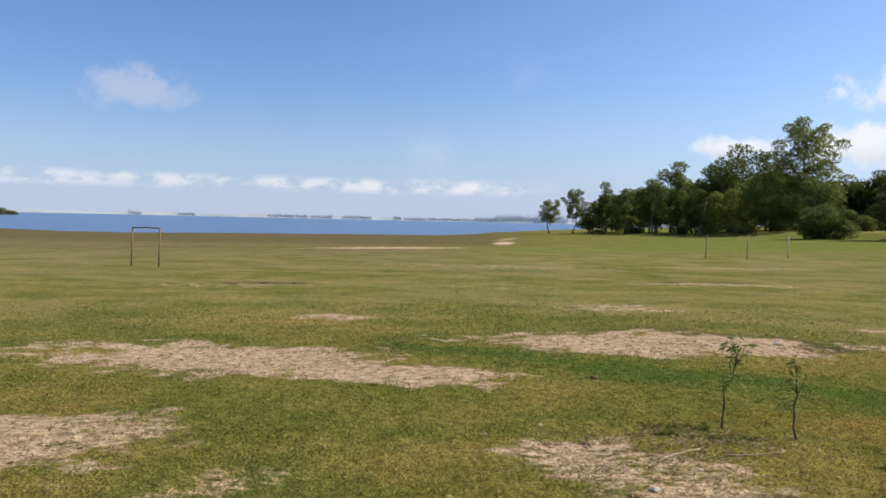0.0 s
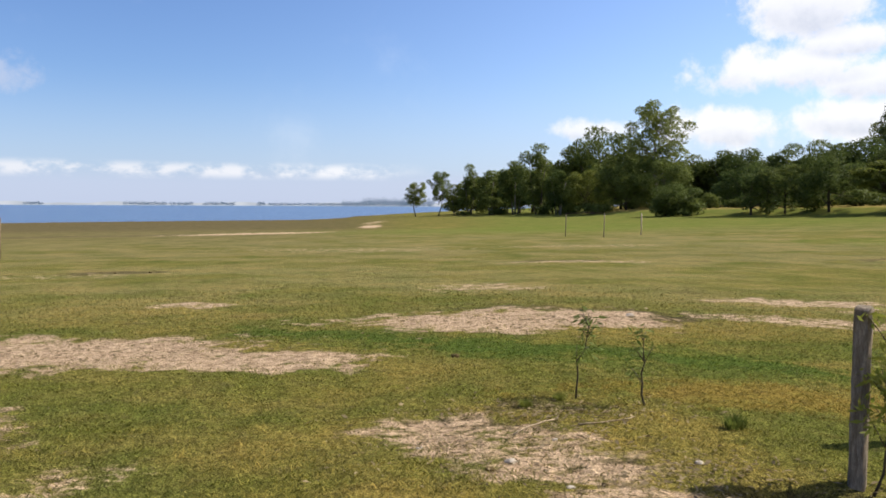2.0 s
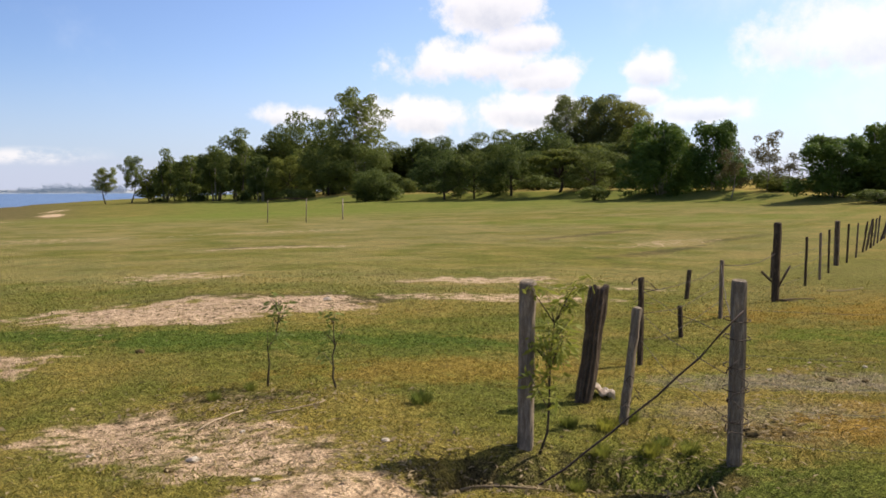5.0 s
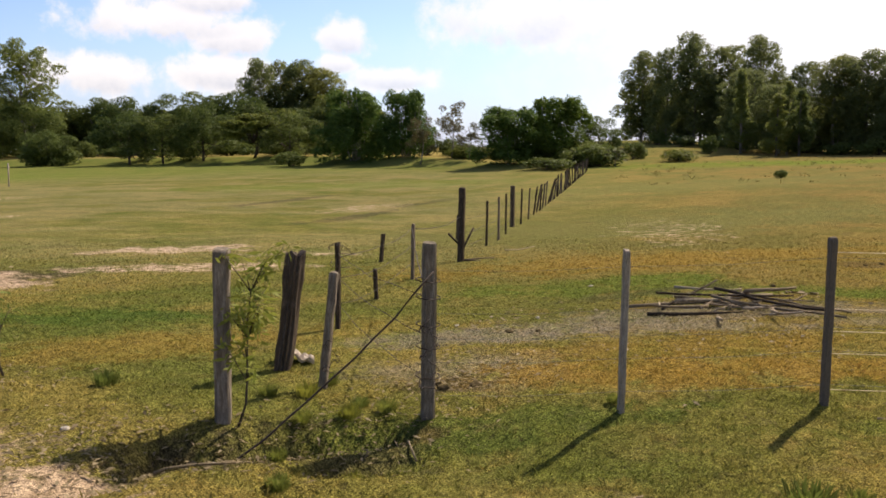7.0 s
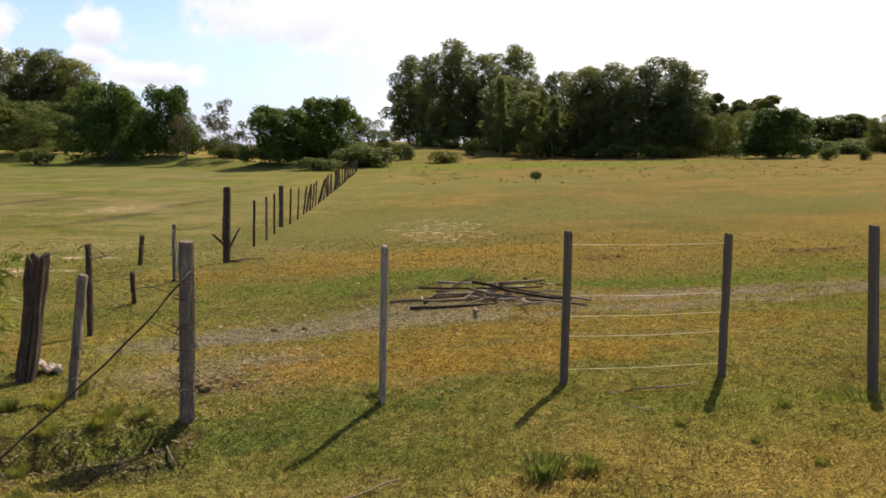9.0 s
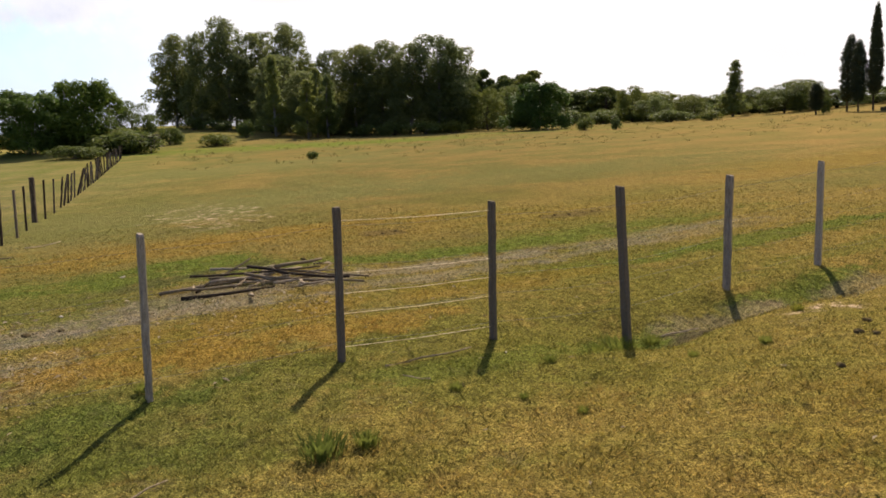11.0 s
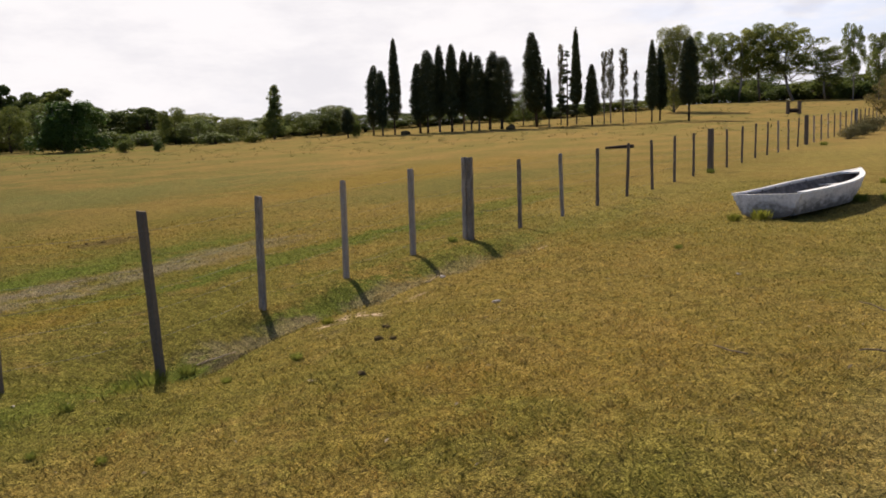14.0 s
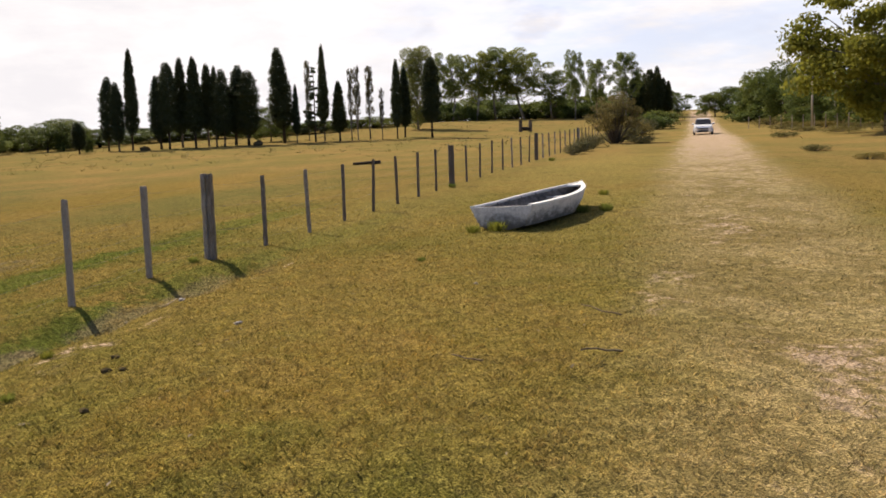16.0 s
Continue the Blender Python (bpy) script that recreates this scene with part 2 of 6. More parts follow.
# bare, sandy places in the turf: x, y, half length, half width, turn, strength
BARE = [(-3.4, 12.6, 3.3, 1.5, -18, 1.0), (-0.9, 11.2, 1.9, 0.75, -8, 1.0), (3.3, 15.0, 2.7, 1.7, 2, 1.0), (5.4, 14.9, 1.2, 1.5, 30, 0.8), (4.6, 22.5, 1.8, 1.5, 20, 0.5),
        (1.2, 7.0, 0.75, 0.8, 30, 0.78), (2.0, 6.0, 0.95, 0.75, -38, 0.75), (2.2, 4.9, 0.6, 0.7, 0, 0.9), (-3.6, 7.2, 1.1, 1.3, 30, 0.9), (-1.6, 5.9, 0.8, 0.6, 0, 0.3),
        (9.2, 14.2, 2.2, 0.8, -30, 0.65), (11.0, 18.0, 2.4, 0.9, -20, 0.75), (12.5, 15.5, 2.2, 0.6, -25, 0.45), (-2.6, 19.0, 0.9, 0.6, 0, 0.7),
        (11.0, 35.0, 3.6, 1.0, 8, 0.5), (-6.0, 92.0, 10.0, 3.0, 38, 0.8), (8.0, 128.0, 1.6, 12.0, -6, 0.9), (11.0, 165.0, 1.6, 22.0, -9, 0.5),
        (2.0, 50.0, 9.0, 4.0, 4, 0.28), (17.0, 52.0, 8.0, 2.0, 4, 0.3), (-8.0, 30.0, 4.0, 1.5, 10, 0.25), (28.0, 30.0, 6.0, 1.6, 20, 0.35), (24.0, 12.0, 6.0, 2.0, 30, 0.3), (3.4, -5.4, 1.5, 0.5, -56, 0.5), (6.4, -7.0, 1.6, 0.35, -54, 0.35), (9.6, -12.3, 2.2, 0.6, -53, 0.4), (9.1, -2.2, 1.5, 0.34, -46, 0.28), (11.5, -4.7, 1.6, 0.3, -48, 0.22)]
# dark, damp or trodden places; two rows paint shade into the ditch
DARK = [(-24.0, 84.0, 16.0, 2.2, 20, 0.75), (-40.0, 70.0, 12.0, 2.0, 20, 0.5), (-7.0, 31.5, 2.0, 0.7, 5, 0.7), (10.5, 36.0, 2.2, 0.5, 8, 0.8), (6.3, 15.0, 0.9, 0.9, 0, 0.8), (4.6, 16.6, 1.6, 0.5, -15, 0.5), (2.3, 8.0, 0.6, 0.25, 0, 0.6),
        # rows at (3.3, 5.0) and (4.3, 4.55) darken the ditch as its shade
        (24.0, 26.0, 5.0, 0.5, 25, 0.6), (30.0, 38.0, 6.0, 0.6, 25, 0.6), (3.3, 5.0, 0.9, 0.4, 5, 0.85), (4.3, 4.55, 0.6, 0.25, -15, 0.6), (6.0, 5.0, 0.5, 0.3, -30, 0.8), (34.0, 31.0, 4.0, 0.5, 20, 0.5),
        (17.3, 4.7, 0.5, 0.4, 0, 0.8), (19.5, 1.0, 0.9, 0.4, -30, 0.8), (8.9, -0.8, 0.3, 0.16, -40, 0.7), (9.4, -1.5, 1.3, 0.13, -48, 0.7), (12.0, 6.2, 1.4, 0.3, -30, 0.5), (1.5, 7.3, 0.5, 0.16, -20, 0.8), (2.3, 5.9, 0.35, 0.2, 20, 0.7)]
# lush strips and grey mud of the drying channel behind the fence
LUSH = [(13.3, 6.8, 0.9, 0.5, -58, 1.3), (11.6, 6.9, 2.4, 0.5, -62, 0.8), (13.3, 4.6, 2.4, 0.55, -66, 0.75), (14.9, 1.6, 2.6, 0.5, -60, 0.7), (0.2, 13.4, 1.6, 0.5, -35, 0.8), (2.9, 11.6, 2.0, 0.5, -30, 0.9), (5.0, 10.4, 1.7, 0.5, -35, 1.0), (9.0, -0.55, 1.0, 0.25, -52, 0.8), (10.3, -1.9, 1.2, 0.25, -52, 0.7), (0.6, 13.0, 2.2, 1.2, -28, 0.6), (3.4, 11.3, 2.6, 0.75, -12, 0.7), (6.0, 11.2, 2.4, 0.9, 0, 0.5), (4.9, 9.6, 1.8, 0.7, -20, 0.6), (13.5, 7.0, 1.3, 0.5, -30, 1.0), (11.8, 8.0, 2.2, 0.6, -28, 0.6),
        (7.2, 6.9, 1.4, 0.5, -20, 0.5), (15.5, 1.5, 5.0, 0.6, -48, 0.6), (9.6, -1.4, 1.6, 0.35, -50, 0.5), (13.2, -4.0, 2.6, 0.4, -50, 0.4), (5.3, 4.1, 1.6, 0.35, -42, 0.6),
        (45.0, 48.0, 14.0, 5.0, -30, 0.4), (20.0, 95.0, 26.0, 12.0, 5, 0.4), (12.0, -14.5, 2.0, 0.8, 0, 0.3), (11.5, 1.0, 2.6, 0.45, -48, 0.7), (14.2, -2.4, 3.0, 0.5, -50, 0.75), (18.0, -7.0, 3.8, 0.6, -50, 0.6), (10.3, -2.4, 1.6, 0.35, -50, 0.6), (12.4, -4.6, 2.2, 0.4, -50, 0.6), (15.0, -8.0, 3.0, 0.5, -50, 0.5), (7.2, 0.9, 1.6, 0.35, -50, 0.5)]
MUD = [(7.9, 6.1, 1.4, 0.5, -48, 0.6), (9.4, 4.5, 1.5, 0.4, -48, 0.6), (11.6, 2.2, 1.8, 0.35, -42, 0.5), (13.8, 0.3, 1.8, 0.3, -42, 0.4), (8.0, 6.2, 1.8, 0.5, -30, 0.45), (10.2, 4.9, 2.2, 0.55, -38, 0.55), (12.6, 2.6, 2.4, 0.45, -48, 0.45), (15.5, -0.6, 2.6, 0.45, -50, 0.4), (6.5, 5.4, 1.0, 0.5, -40, 0.5)]
# bare earth in the gully and on trodden banks
EARTH = [(9.5, -1.2, 0.9, 0.3, -58, 0.7), (10.5, -2.75, 1.2, 0.3, -54, 0.65), (11.8, -4.5, 1.2, 0.25, -52, 0.5), (6.3, 4.55, 0.7, 0.35, -40, 0.6), (13.8, 1.6, 2.0, 0.35, -45, 0.4), (15.4, -1.4, 2.2, 0.4, -48, 0.45)]
# wheel-worn lane: points along it, with half width
LANE = [(1.7, -3.6, 1.5), (4.4, -6.9, 1.7), (9.4, -13.0, 1.9), (20.5, -26.5, 1.8), (44.0, -56.5, 1.7), (78.0, -99.0, 1.9), (125.0, -158.0, 2.2)]


def turf(n):
    """Colour of the pasture, and how bare and how fine it is, from the place on the ground."""
    p = n.place()
    sep = n.add("ShaderNodeSeparateXYZ")
    n.wire(p, sep.inputs[0])
    x, y, _ = sep.outputs
    p = n.vmath("MULTIPLY", p, (1.0, 1.0, 0.0))
    big = n.noise(p, 0.06, 4, 0.6)
    mid = n.noise(p, 0.55, 5, 0.65)
    fine = n.noise(p, 6.0, 5, 0.75)
    patch = n.noise(n.vmath("ADD", p, (37.0, 11.0, 0.0)), 0.22, 5, 0.62)
    edge = n.math("ADD", n.math("MULTIPLY", mid, 0.45), n.math("MULTIPLY", n.noise(p, 1.7, 4, 0.65), 0.55))
    ragged = n.math("ADD", n.math("MULTIPLY", n.math("SUBTRACT", edge, 0.5), 4.6), n.math("MULTIPLY", n.math("SUBTRACT", fine, 0.5), 2.2))
    az = n.math("MULTIPLY", n.math("ARCTAN2", x, y), 180 / math.pi)
    dist = n.math("SQRT", n.math("ADD", n.math("MULTIPLY", x, x), n.math("MULTIPLY", y, y)))
    green = n.mix(n.step(mid, 0.36, 0.64), (0.115, 0.130, 0.033), (0.19, 0.168, 0.050))
    straw = n.mix(n.step(mid, 0.36, 0.64), (0.205, 0.175, 0.046), (0.285, 0.21, 0.064))
    rust = n.mix(n.step(patch, 0.40, 0.60), (0.155, 0.128, 0.045), (0.205, 0.138, 0.05))
    rust = n.mix(n.step(az, 80.0, 106.0), rust, n.mix(n.step(patch, 0.40, 0.60), (0.225, 0.165, 0.055), (0.285, 0.180, 0.064)))
    col = n.mix(n.math("MULTIPLY", n.step(patch, 0.44, 0.64), 0.62), green, straw)
    dry = n.math("MULTIPLY", n.step(az, 42.0, 76.0), n.step(dist, 5.0, 13.0))
    col = n.mix(n.math("MULTIPLY", dry, n.math("ADD", 0.35, n.math("MULTIPLY", big, 0.8)), clamp=True), col, rust)
    # yellowed turf on the near side of the fence
    near = n.math("MULTIPLY", n.step(az, 56.0, 92.0), n.step(dist, 40.0, 16.0))
    gold = n.mix(n.step(patch, 0.38, 0.62), (0.176, 0.157, 0.036), (0.243, 0.184, 0.05))
    col = n.mix(n.math("MULTIPLY", near, 0.7), col, gold)
    # pale, drained grass between the flats and the old fence
    wash = n.math("MULTIPLY", n.math("MULTIPLY", n.step(dist, 12.0, 24.0), n.step(dist, 130.0, 60.0)), n.step(az, 64.0, 46.0))
    col = n.mix(n.math("MULTIPLY", wash, n.math("MULTIPLY", n.step(n.math("ADD", patch, n.math("MULTIPLY", n.math("SUBTRACT", big, 0.5), 0.6)), 0.36, 0.60), 0.42)), col, (0.25, 0.215, 0.11))
    # field colour toned down about a fifth with distance, slightly bluer
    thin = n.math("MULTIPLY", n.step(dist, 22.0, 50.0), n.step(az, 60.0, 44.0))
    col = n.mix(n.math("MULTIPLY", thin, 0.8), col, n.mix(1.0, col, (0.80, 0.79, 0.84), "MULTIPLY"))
    # fresh green towards the wood
    wood = n.math("MULTIPLY", n.math("MULTIPLY", n.step(dist, 70.0, 110.0), n.step(az, 8.0, 14.0)), n.step(az, 66.0, 52.0))
    col = n.mix(n.math("MULTIPLY", wood, 0.5), col, (0.115, 0.15, 0.032))
    damp, fresh = [row for row in LUSH if row[0] < 7.0], [row for row in LUSH if row[0] >= 7.0]
    for rows, tone in ((damp, (0.078, 0.118, 0.026)), (fresh, (0.115, 0.150, 0.030)), (EARTH, (0.25, 0.19, 0.115)), (MUD, (0.24, 0.205, 0.16)), (DARK, (0.075, 0.06, 0.04))):
        for a, b, l, w, turn, k in rows:
            col = n.mix(n.math("MULTIPLY", ellipse(n, x, y, ragged, a, b, l, w, turn), k), col, tone)
    for a, b, l, w, turn, k in ((27.0, 14.0, 11.0, 4.5, -25, 0.75), (36.0, 3.0, 12.0, 4.0, -55, 0.6), (50.0, 24.0, 14.0, 5.0, -35, 0.6), (26.0, -8.0, 8.0, 2.5, -60, 0.45)):
        col = n.mix(n.math("MULTIPLY", ellipse(n, x, y, ragged, a, b, l, w, turn), k), col, (0.155, 0.150, 0.052))
    for a, b, l, w, turn, k in ((7.2, 3.8, 1.7, 0.6, -50, 0.85), (8.2, 2.7, 1.4, 0.5, -50, 0.7), (18.5, 7.5, 4.5, 1.2, -55, 0.4), (8.5, 3.9, 1.8, 0.55, -45, 0.6), (10.8, 1.6, 2.0, 0.5, -48, 0.6), (16.5, 8.2, 5.5, 1.6, -30, 0.7), (20.0, 1.5, 7.0, 1.8, -52, 0.3), (5.0, 8.2, 2.2, 0.7, -10, 0.5), 
                                (6.0, -3.0, 1.6, 0.8, -50, 0.45), (34.0, -10.0, 9.0, 3.0, -50, 0.5), (5.3, -1.2, 1.2, 0.6, -40, 0.35)):
        col = n.mix(n.math("MULTIPLY", ellipse(n, x, y, ragged, a, b, l, w, turn), k), col, (0.255, 0.165, 0.040))
    for a, b, l, w, turn, k in ((4.7, -0.2, 1.6, 1.0, -20, 0.5), (5.3, 0.9, 1.2, 0.6, -40, 0.4), (6.6, -1.6, 3.0, 1.4, -50, 0.2), (6.2, -4.2, 2.4, 1.2, -50, 0.3), (8.6, -5.5, 3.0, 1.2, -50, 0.4), (5.0, 1.4, 1.0, 0.8, 0, 0.2)):
        col = n.mix(n.math("MULTIPLY", ellipse(n, x, y, ragged, a, b, l, w, turn), k), col, (0.275, 0.195, 0.06))
    for a, b, l, w, turn, k in ((88.0, 26.0, 13.0, 6.0, -70, 0.7), (80.0, 36.0, 14.0, 5.0, -60, 0.6), (100.0, 10.0, 14.0, 3.0, -78, 0.4)):
        col = n.mix(n.math("MULTIPLY", ellipse(n, x, y, ragged, a, b, l, w, turn), k), col, (0.13, 0.165, 0.03))
    for a, b, l, w, turn, k in ((13.0, -13.0, 6.0, 2.6, -52, 0.6), (24.0, -25.0, 10.0, 4.0, -52, 0.6), (18.0, -11.0, 7.0, 1.6, -50, 0.5)):
        col = n.mix(n.math("MULTIPLY", ellipse(n, x, y, ragged, a, b, l, w, turn), k), col, (0.29, 0.225, 0.07))
    # olive and straw mottling of the near turf
    mott = n.noise(n.vmath("ADD", p, (13.0, 57.0, 0.0)), 1.25, 6, 0.7)
    close = n.step(dist, 26.0, 10.0)
    col = n.mix(n.math("MULTIPLY", n.math("MULTIPLY", n.step(mott, 0.48, 0.66), close), n.math("ADD", 0.18, n.math("MULTIPLY", n.step(az, 96.0, 66.0), 0.27))), col, (0.135, 0.145, 0.029))
    col = n.mix(n.math("MULTIPLY", n.math("MULTIPLY", n.step(mott, 0.46, 0.36), close), n.math("ADD", 0.12, n.math("MULTIPLY", n.step(az, 24.0, 62.0), 0.33))), col, (0.265, 0.182, 0.06))
    # silty shore and the brownish flats above it
    silt = n.math("MULTIPLY", n.step(az, 9.0, -6.0), n.step(dist, 34.0, 105.0))
    col = n.mix(n.math("MULTIPLY", silt, 0.7), col, n.mix(n.step(mid, 0.35, 0.65), (0.105, 0.088, 0.045), (0.165, 0.135, 0.07)))
    brim = n.math("MULTIPLY", n.step(az, 7.0, 1.0), n.step(n.math("ADD", dist, n.math("MULTIPLY", mid, 30.0)), 114.0, 136.0))
    col = n.mix(n.math("MULTIPLY", brim, 0.5), col, (0.085, 0.066, 0.042))
    # trodden brown flecks out on the field
    fleck = n.math("MULTIPLY", n.step(n.noise(n.vmath("ADD", p, (5.0, 91.0, 0.0)), 0.85, 6, 0.72), 0.55, 0.66), n.math("MULTIPLY", n.step(dist, 10.0, 18.0), 0.45))
    col = n.mix(fleck, col, (0.115, 0.09, 0.042))
    brink = n.math("ADD", n.math("ADD", dist, n.math("MULTIPLY", az, 2.4)), -218.0)
    strip = n.math("MULTIPLY", n.math("MULTIPLY", n.step(brink, -2.0, 4.0), n.step(az, 17.0, 21.0)), n.step(az, 58.0, 50.0))
    col = n.mix(n.math("MULTIPLY", strip, 0.85), col, (0.30, 0.225, 0.075))
    bare = None
    for a, b, l, w, turn, k in BARE:
        e = n.math("MULTIPLY", ellipse(n, x, y, ragged, a, b, l, w, turn), k)
        bare = e if bare is None else n.math("MAXIMUM", bare, e)
    worn = None
    for (x0, y0, w0), (x1, y1, w1) in zip(LANE, LANE[1:]):
        dx, dy = x1 - x0, y1 - y0
        l = math.hypot(dx, dy)
        along = n.math("ADD", n.math("MULTIPLY", n.math("SUBTRACT", x, x0), dx / l), n.math("MULTIPLY", n.math("SUBTRACT", y, y0), dy / l))
        across = n.math("ABSOLUTE", n.math("SUBTRACT", n.math("MULTIPLY", n.math("SUBTRACT", x, x0), dy / l), n.math("MULTIPLY", n.math("SUBTRACT", y, y0), dx / l)))
        across = n.math("ADD", across, n.math("MULTIPLY", n.math("SUBTRACT", mid, 0.5), 3.0))
        e = n.math("MULTIPLY", n.step(across, w0 + 0.9, w0 - 0.9), n.math("MULTIPLY", n.step(along, -1.0, 0.5), n.step(along, l + 1.0, l - 0.5)))
        worn = e if worn is None else n.math("MAXIMUM", worn, e)
    far_lane = n.step(dist, 12.0, 60.0)
    col = n.mix(n.math("MULTIPLY", worn, 0.8), col, n.mix(n.step(mid, 0.38, 0.62), (0.27, 0.205, 0.09), (0.43, 0.33, 0.165)))
    worn = n.math("MULTIPLY", worn, n.math("ADD", 0.14, n.math("MULTIPLY", far_lane, 0.7)))
    bare = n.math("MAXIMUM", bare, n.math("MULTIPLY", worn, n.math("ADD", 0.4, n.math("MULTIPLY", patch, 1.1)), clamp=True))
    sand = n.mix(n.step(fine, 0.35, 0.65), (0.27, 0.19, 0.12), (0.58, 0.43, 0.29))
    return p, col, bare, sand, fine, mid


def ground_material():
    m, n = material("pasture")
    p, col, bare, sand, fine, mid = turf(n)
    away = n.vmath("LENGTH", p)
    near = n.step(away, 70.0, 8.0)
    close = n.step(away, 110.0, 20.0)
    grain = n.noise(p, 45.0, 4, 0.75)
    speck = n.noise(p, 17.0, 5, 0.75)
    foot = n.step(away, 20.0, 5.0)
    blade = n.noise(p, 90.0, 3, 0.7)
    tread = n.noise(p, 2.6, 5, 0.7)
    col = n.mix(n.math("ADD", 0.34, n.math("MULTIPLY", near, 0.2)), col, n.mix(n.step(fine, 0.38, 0.60), (0.46, 0.48, 0.46), (1.25, 1.23, 1.18)), "MULTIPLY")
    col = n.mix(n.math("MULTIPLY", near, 0.6), col, n.mix(n.step(speck, 0.36, 0.62), (0.48, 0.50, 0.46), (1.32, 1.29, 1.24)), "MULTIPLY")
    broken = n.math("ADD", n.math("MULTIPLY", n.math("SUBTRACT", fine, 0.5), 2.4), n.math("MULTIPLY", n.math("SUBTRACT", n.noise(p, 2.2, 5, 0.7), 0.5), 2.4))
    col = n.mix(n.math("MULTIPLY", n.step(n.math("ADD", bare, broken), 0.30, 0.80), n.step(bare, 0.04, 0.25)), col, sand)
    col = n.mix(n.math("MULTIPLY", n.step(tread, 0.56, 0.68), n.math("ADD", 0.10, n.math("MULTIPLY", close, 0.25))), col, (0.10, 0.08, 0.048))
    col = n.mix(n.math("MULTIPLY", n.math("ADD", 0.1, n.math("MULTIPLY", near, 0.7)), n.math("SUBTRACT", 1.0, n.math("MULTIPLY", bare, 0.5))), col, n.mix(n.step(grain, 0.38, 0.62), (0.42, 0.42, 0.42), (1.4, 1.38, 1.34)), "MULTIPLY")
    col = n.mix(n.math("MULTIPLY", n.step(n.noise(p, 15.0, 4, 0.7), 0.54, 0.64), n.math("MULTIPLY", near, 0.5)), col, (0.05, 0.04, 0.022))
    col = n.mix(n.math("MULTIPLY", foot, 0.75), col, n.mix(n.step(blade, 0.36, 0.62), (0.50, 0.50, 0.48), (1.42, 1.38, 1.30)), "MULTIPLY")
    hgt = n.math("ADD", n.math("MULTIPLY", grain, 0.25), n.math("ADD", n.math("MULTIPLY", fine, 0.9), tread))
    hgt = n.math("MULTIPLY", hgt, n.math("ADD", 0.15, n.math("MULTIPLY", near, 0.85)))
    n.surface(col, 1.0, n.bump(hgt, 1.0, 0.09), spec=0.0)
    return m


def blade_material():
    m, n = material("pasture_blades")
    p, col, bare, sand, fine, mid = turf(n)
    geo = n.add("ShaderNodeNewGeometry").outputs["Random Per Island"]
    col = n.mix(1.0, col, n.mix(geo, (0.50, 0.52, 0.45), (2.0, 1.82, 1.6)), "MULTIPLY")
    lock = n.noise(p, 9.0, 3, 0.7)
    col = n.mix(1.0, col, n.mix(n.step(lock, 0.36, 0.64), (0.74, 0.82, 0.68), (1.18, 1.13, 1.12)), "MULTIPLY")
    col = n.mix(n.math("MULTIPLY", bare, 0.5), col, (0.30, 0.235, 0.11))
    n.surface(col, 0.7, spec=0.04, translucent=0.35)
    return m


def ellipse(n, x, y, ragged, a, b, l, w, turn):
    """A ragged oval mask on the ground plane."""
    c, s = math.cos(radians(turn)), math.sin(radians(turn))
    u = n.math("MULTIPLY_ADD", x, c / l, n.math("MULTIPLY_ADD", y, s / l, -(a * c + b * s) / l))
    v = n.math("MULTIPLY_ADD", x, -s / w, n.math("MULTIPLY_ADD", y, c / w, (a * s - b * c) / w))
    d = n.math("SQRT", n.math("MULTIPLY_ADD", u, u, n.math("MULTIPLY", v, v)))
    return n.step(n.math("ADD", d, ragged), 1.32, 0.62)


def leaf_material(name, dark, light, through_light=0.42):
    m, n = material(name)
    geo = n.add("ShaderNodeNewGeometry").outputs["Random Per Island"]
    rnd = n.add("ShaderNodeObjectInfo").outputs["Random"]
    clump = n.noise(n.place(), 0.5, 3, 0.6)
    f = n.math("ADD", n.math("MULTIPLY", geo, 0.55), n.math("MULTIPLY", n.math("ADD", clump, n.math("MULTIPLY", rnd, 0.5)), 0.45), clamp=True)
    col = n.mix(f, dark, light)
    other = n.math("FRACT", n.math("MULTIPLY", rnd, 7.31))
    col = n.mix(n.math("MULTIPLY", n.step(other, 0.6, 1.0), 0.7), col, n.mix(1.0, col, (1.32, 1.16, 0.85), "MULTIPLY"))
    col = n.mix(n.math("MULTIPLY", n.step(other, 0.4, 0.0), 0.7), col, n.mix(1.0, col, (0.62, 0.72, 0.8), "MULTIPLY"))
    n.surface(col, 0.6, spec=0.1, translucent=through_light)
    return m


def bark_material(name, dark, light, scale=3.0):
    m, n = material(name)
    p = n.vmath("MULTIPLY", n.place(), (1.0, 1.0, 0.18))
    a, b = n.noise(p, scale * 4, 5, 0.7), n.noise(p, scale * 22, 3, 0.7)
    rnd = n.add("ShaderNodeObjectInfo").outputs["Random"]
    f = n.math("ADD", n.math("MULTIPLY", a, 0.8), n.math("MULTIPLY", n.math("SUBTRACT", rnd, 0.5), 0.5), clamp=True)
    col = n.mix(n.step(f, 0.3, 0.7), dark, light)
    col = n.mix(0.6, col, n.mix(n.step(b, 0.3, 0.6), (0.45, 0.45, 0.45), (1.0, 1.0, 1.0)), "MULTIPLY")
    n.surface(col, 0.9, n.bump(n.math("ADD", a, b), 0.5, 0.02), spec=0.05)
    return m


def plain_material(name, color, rough=0.6, metal=0.0, spec=0.4, vary=0.25):
    m, n = material(name)
    p = n.place()
    a = n.noise(p, 7.0, 5, 0.65)
    col = n.mix(n.step(a, 0.3, 0.7), tuple(c * (1 - vary) for c in color), color)
    n.surface(col, rough, n.bump(n.noise(p, 60.0, 3), 0.15, 0.01), metal, spec)
    return m


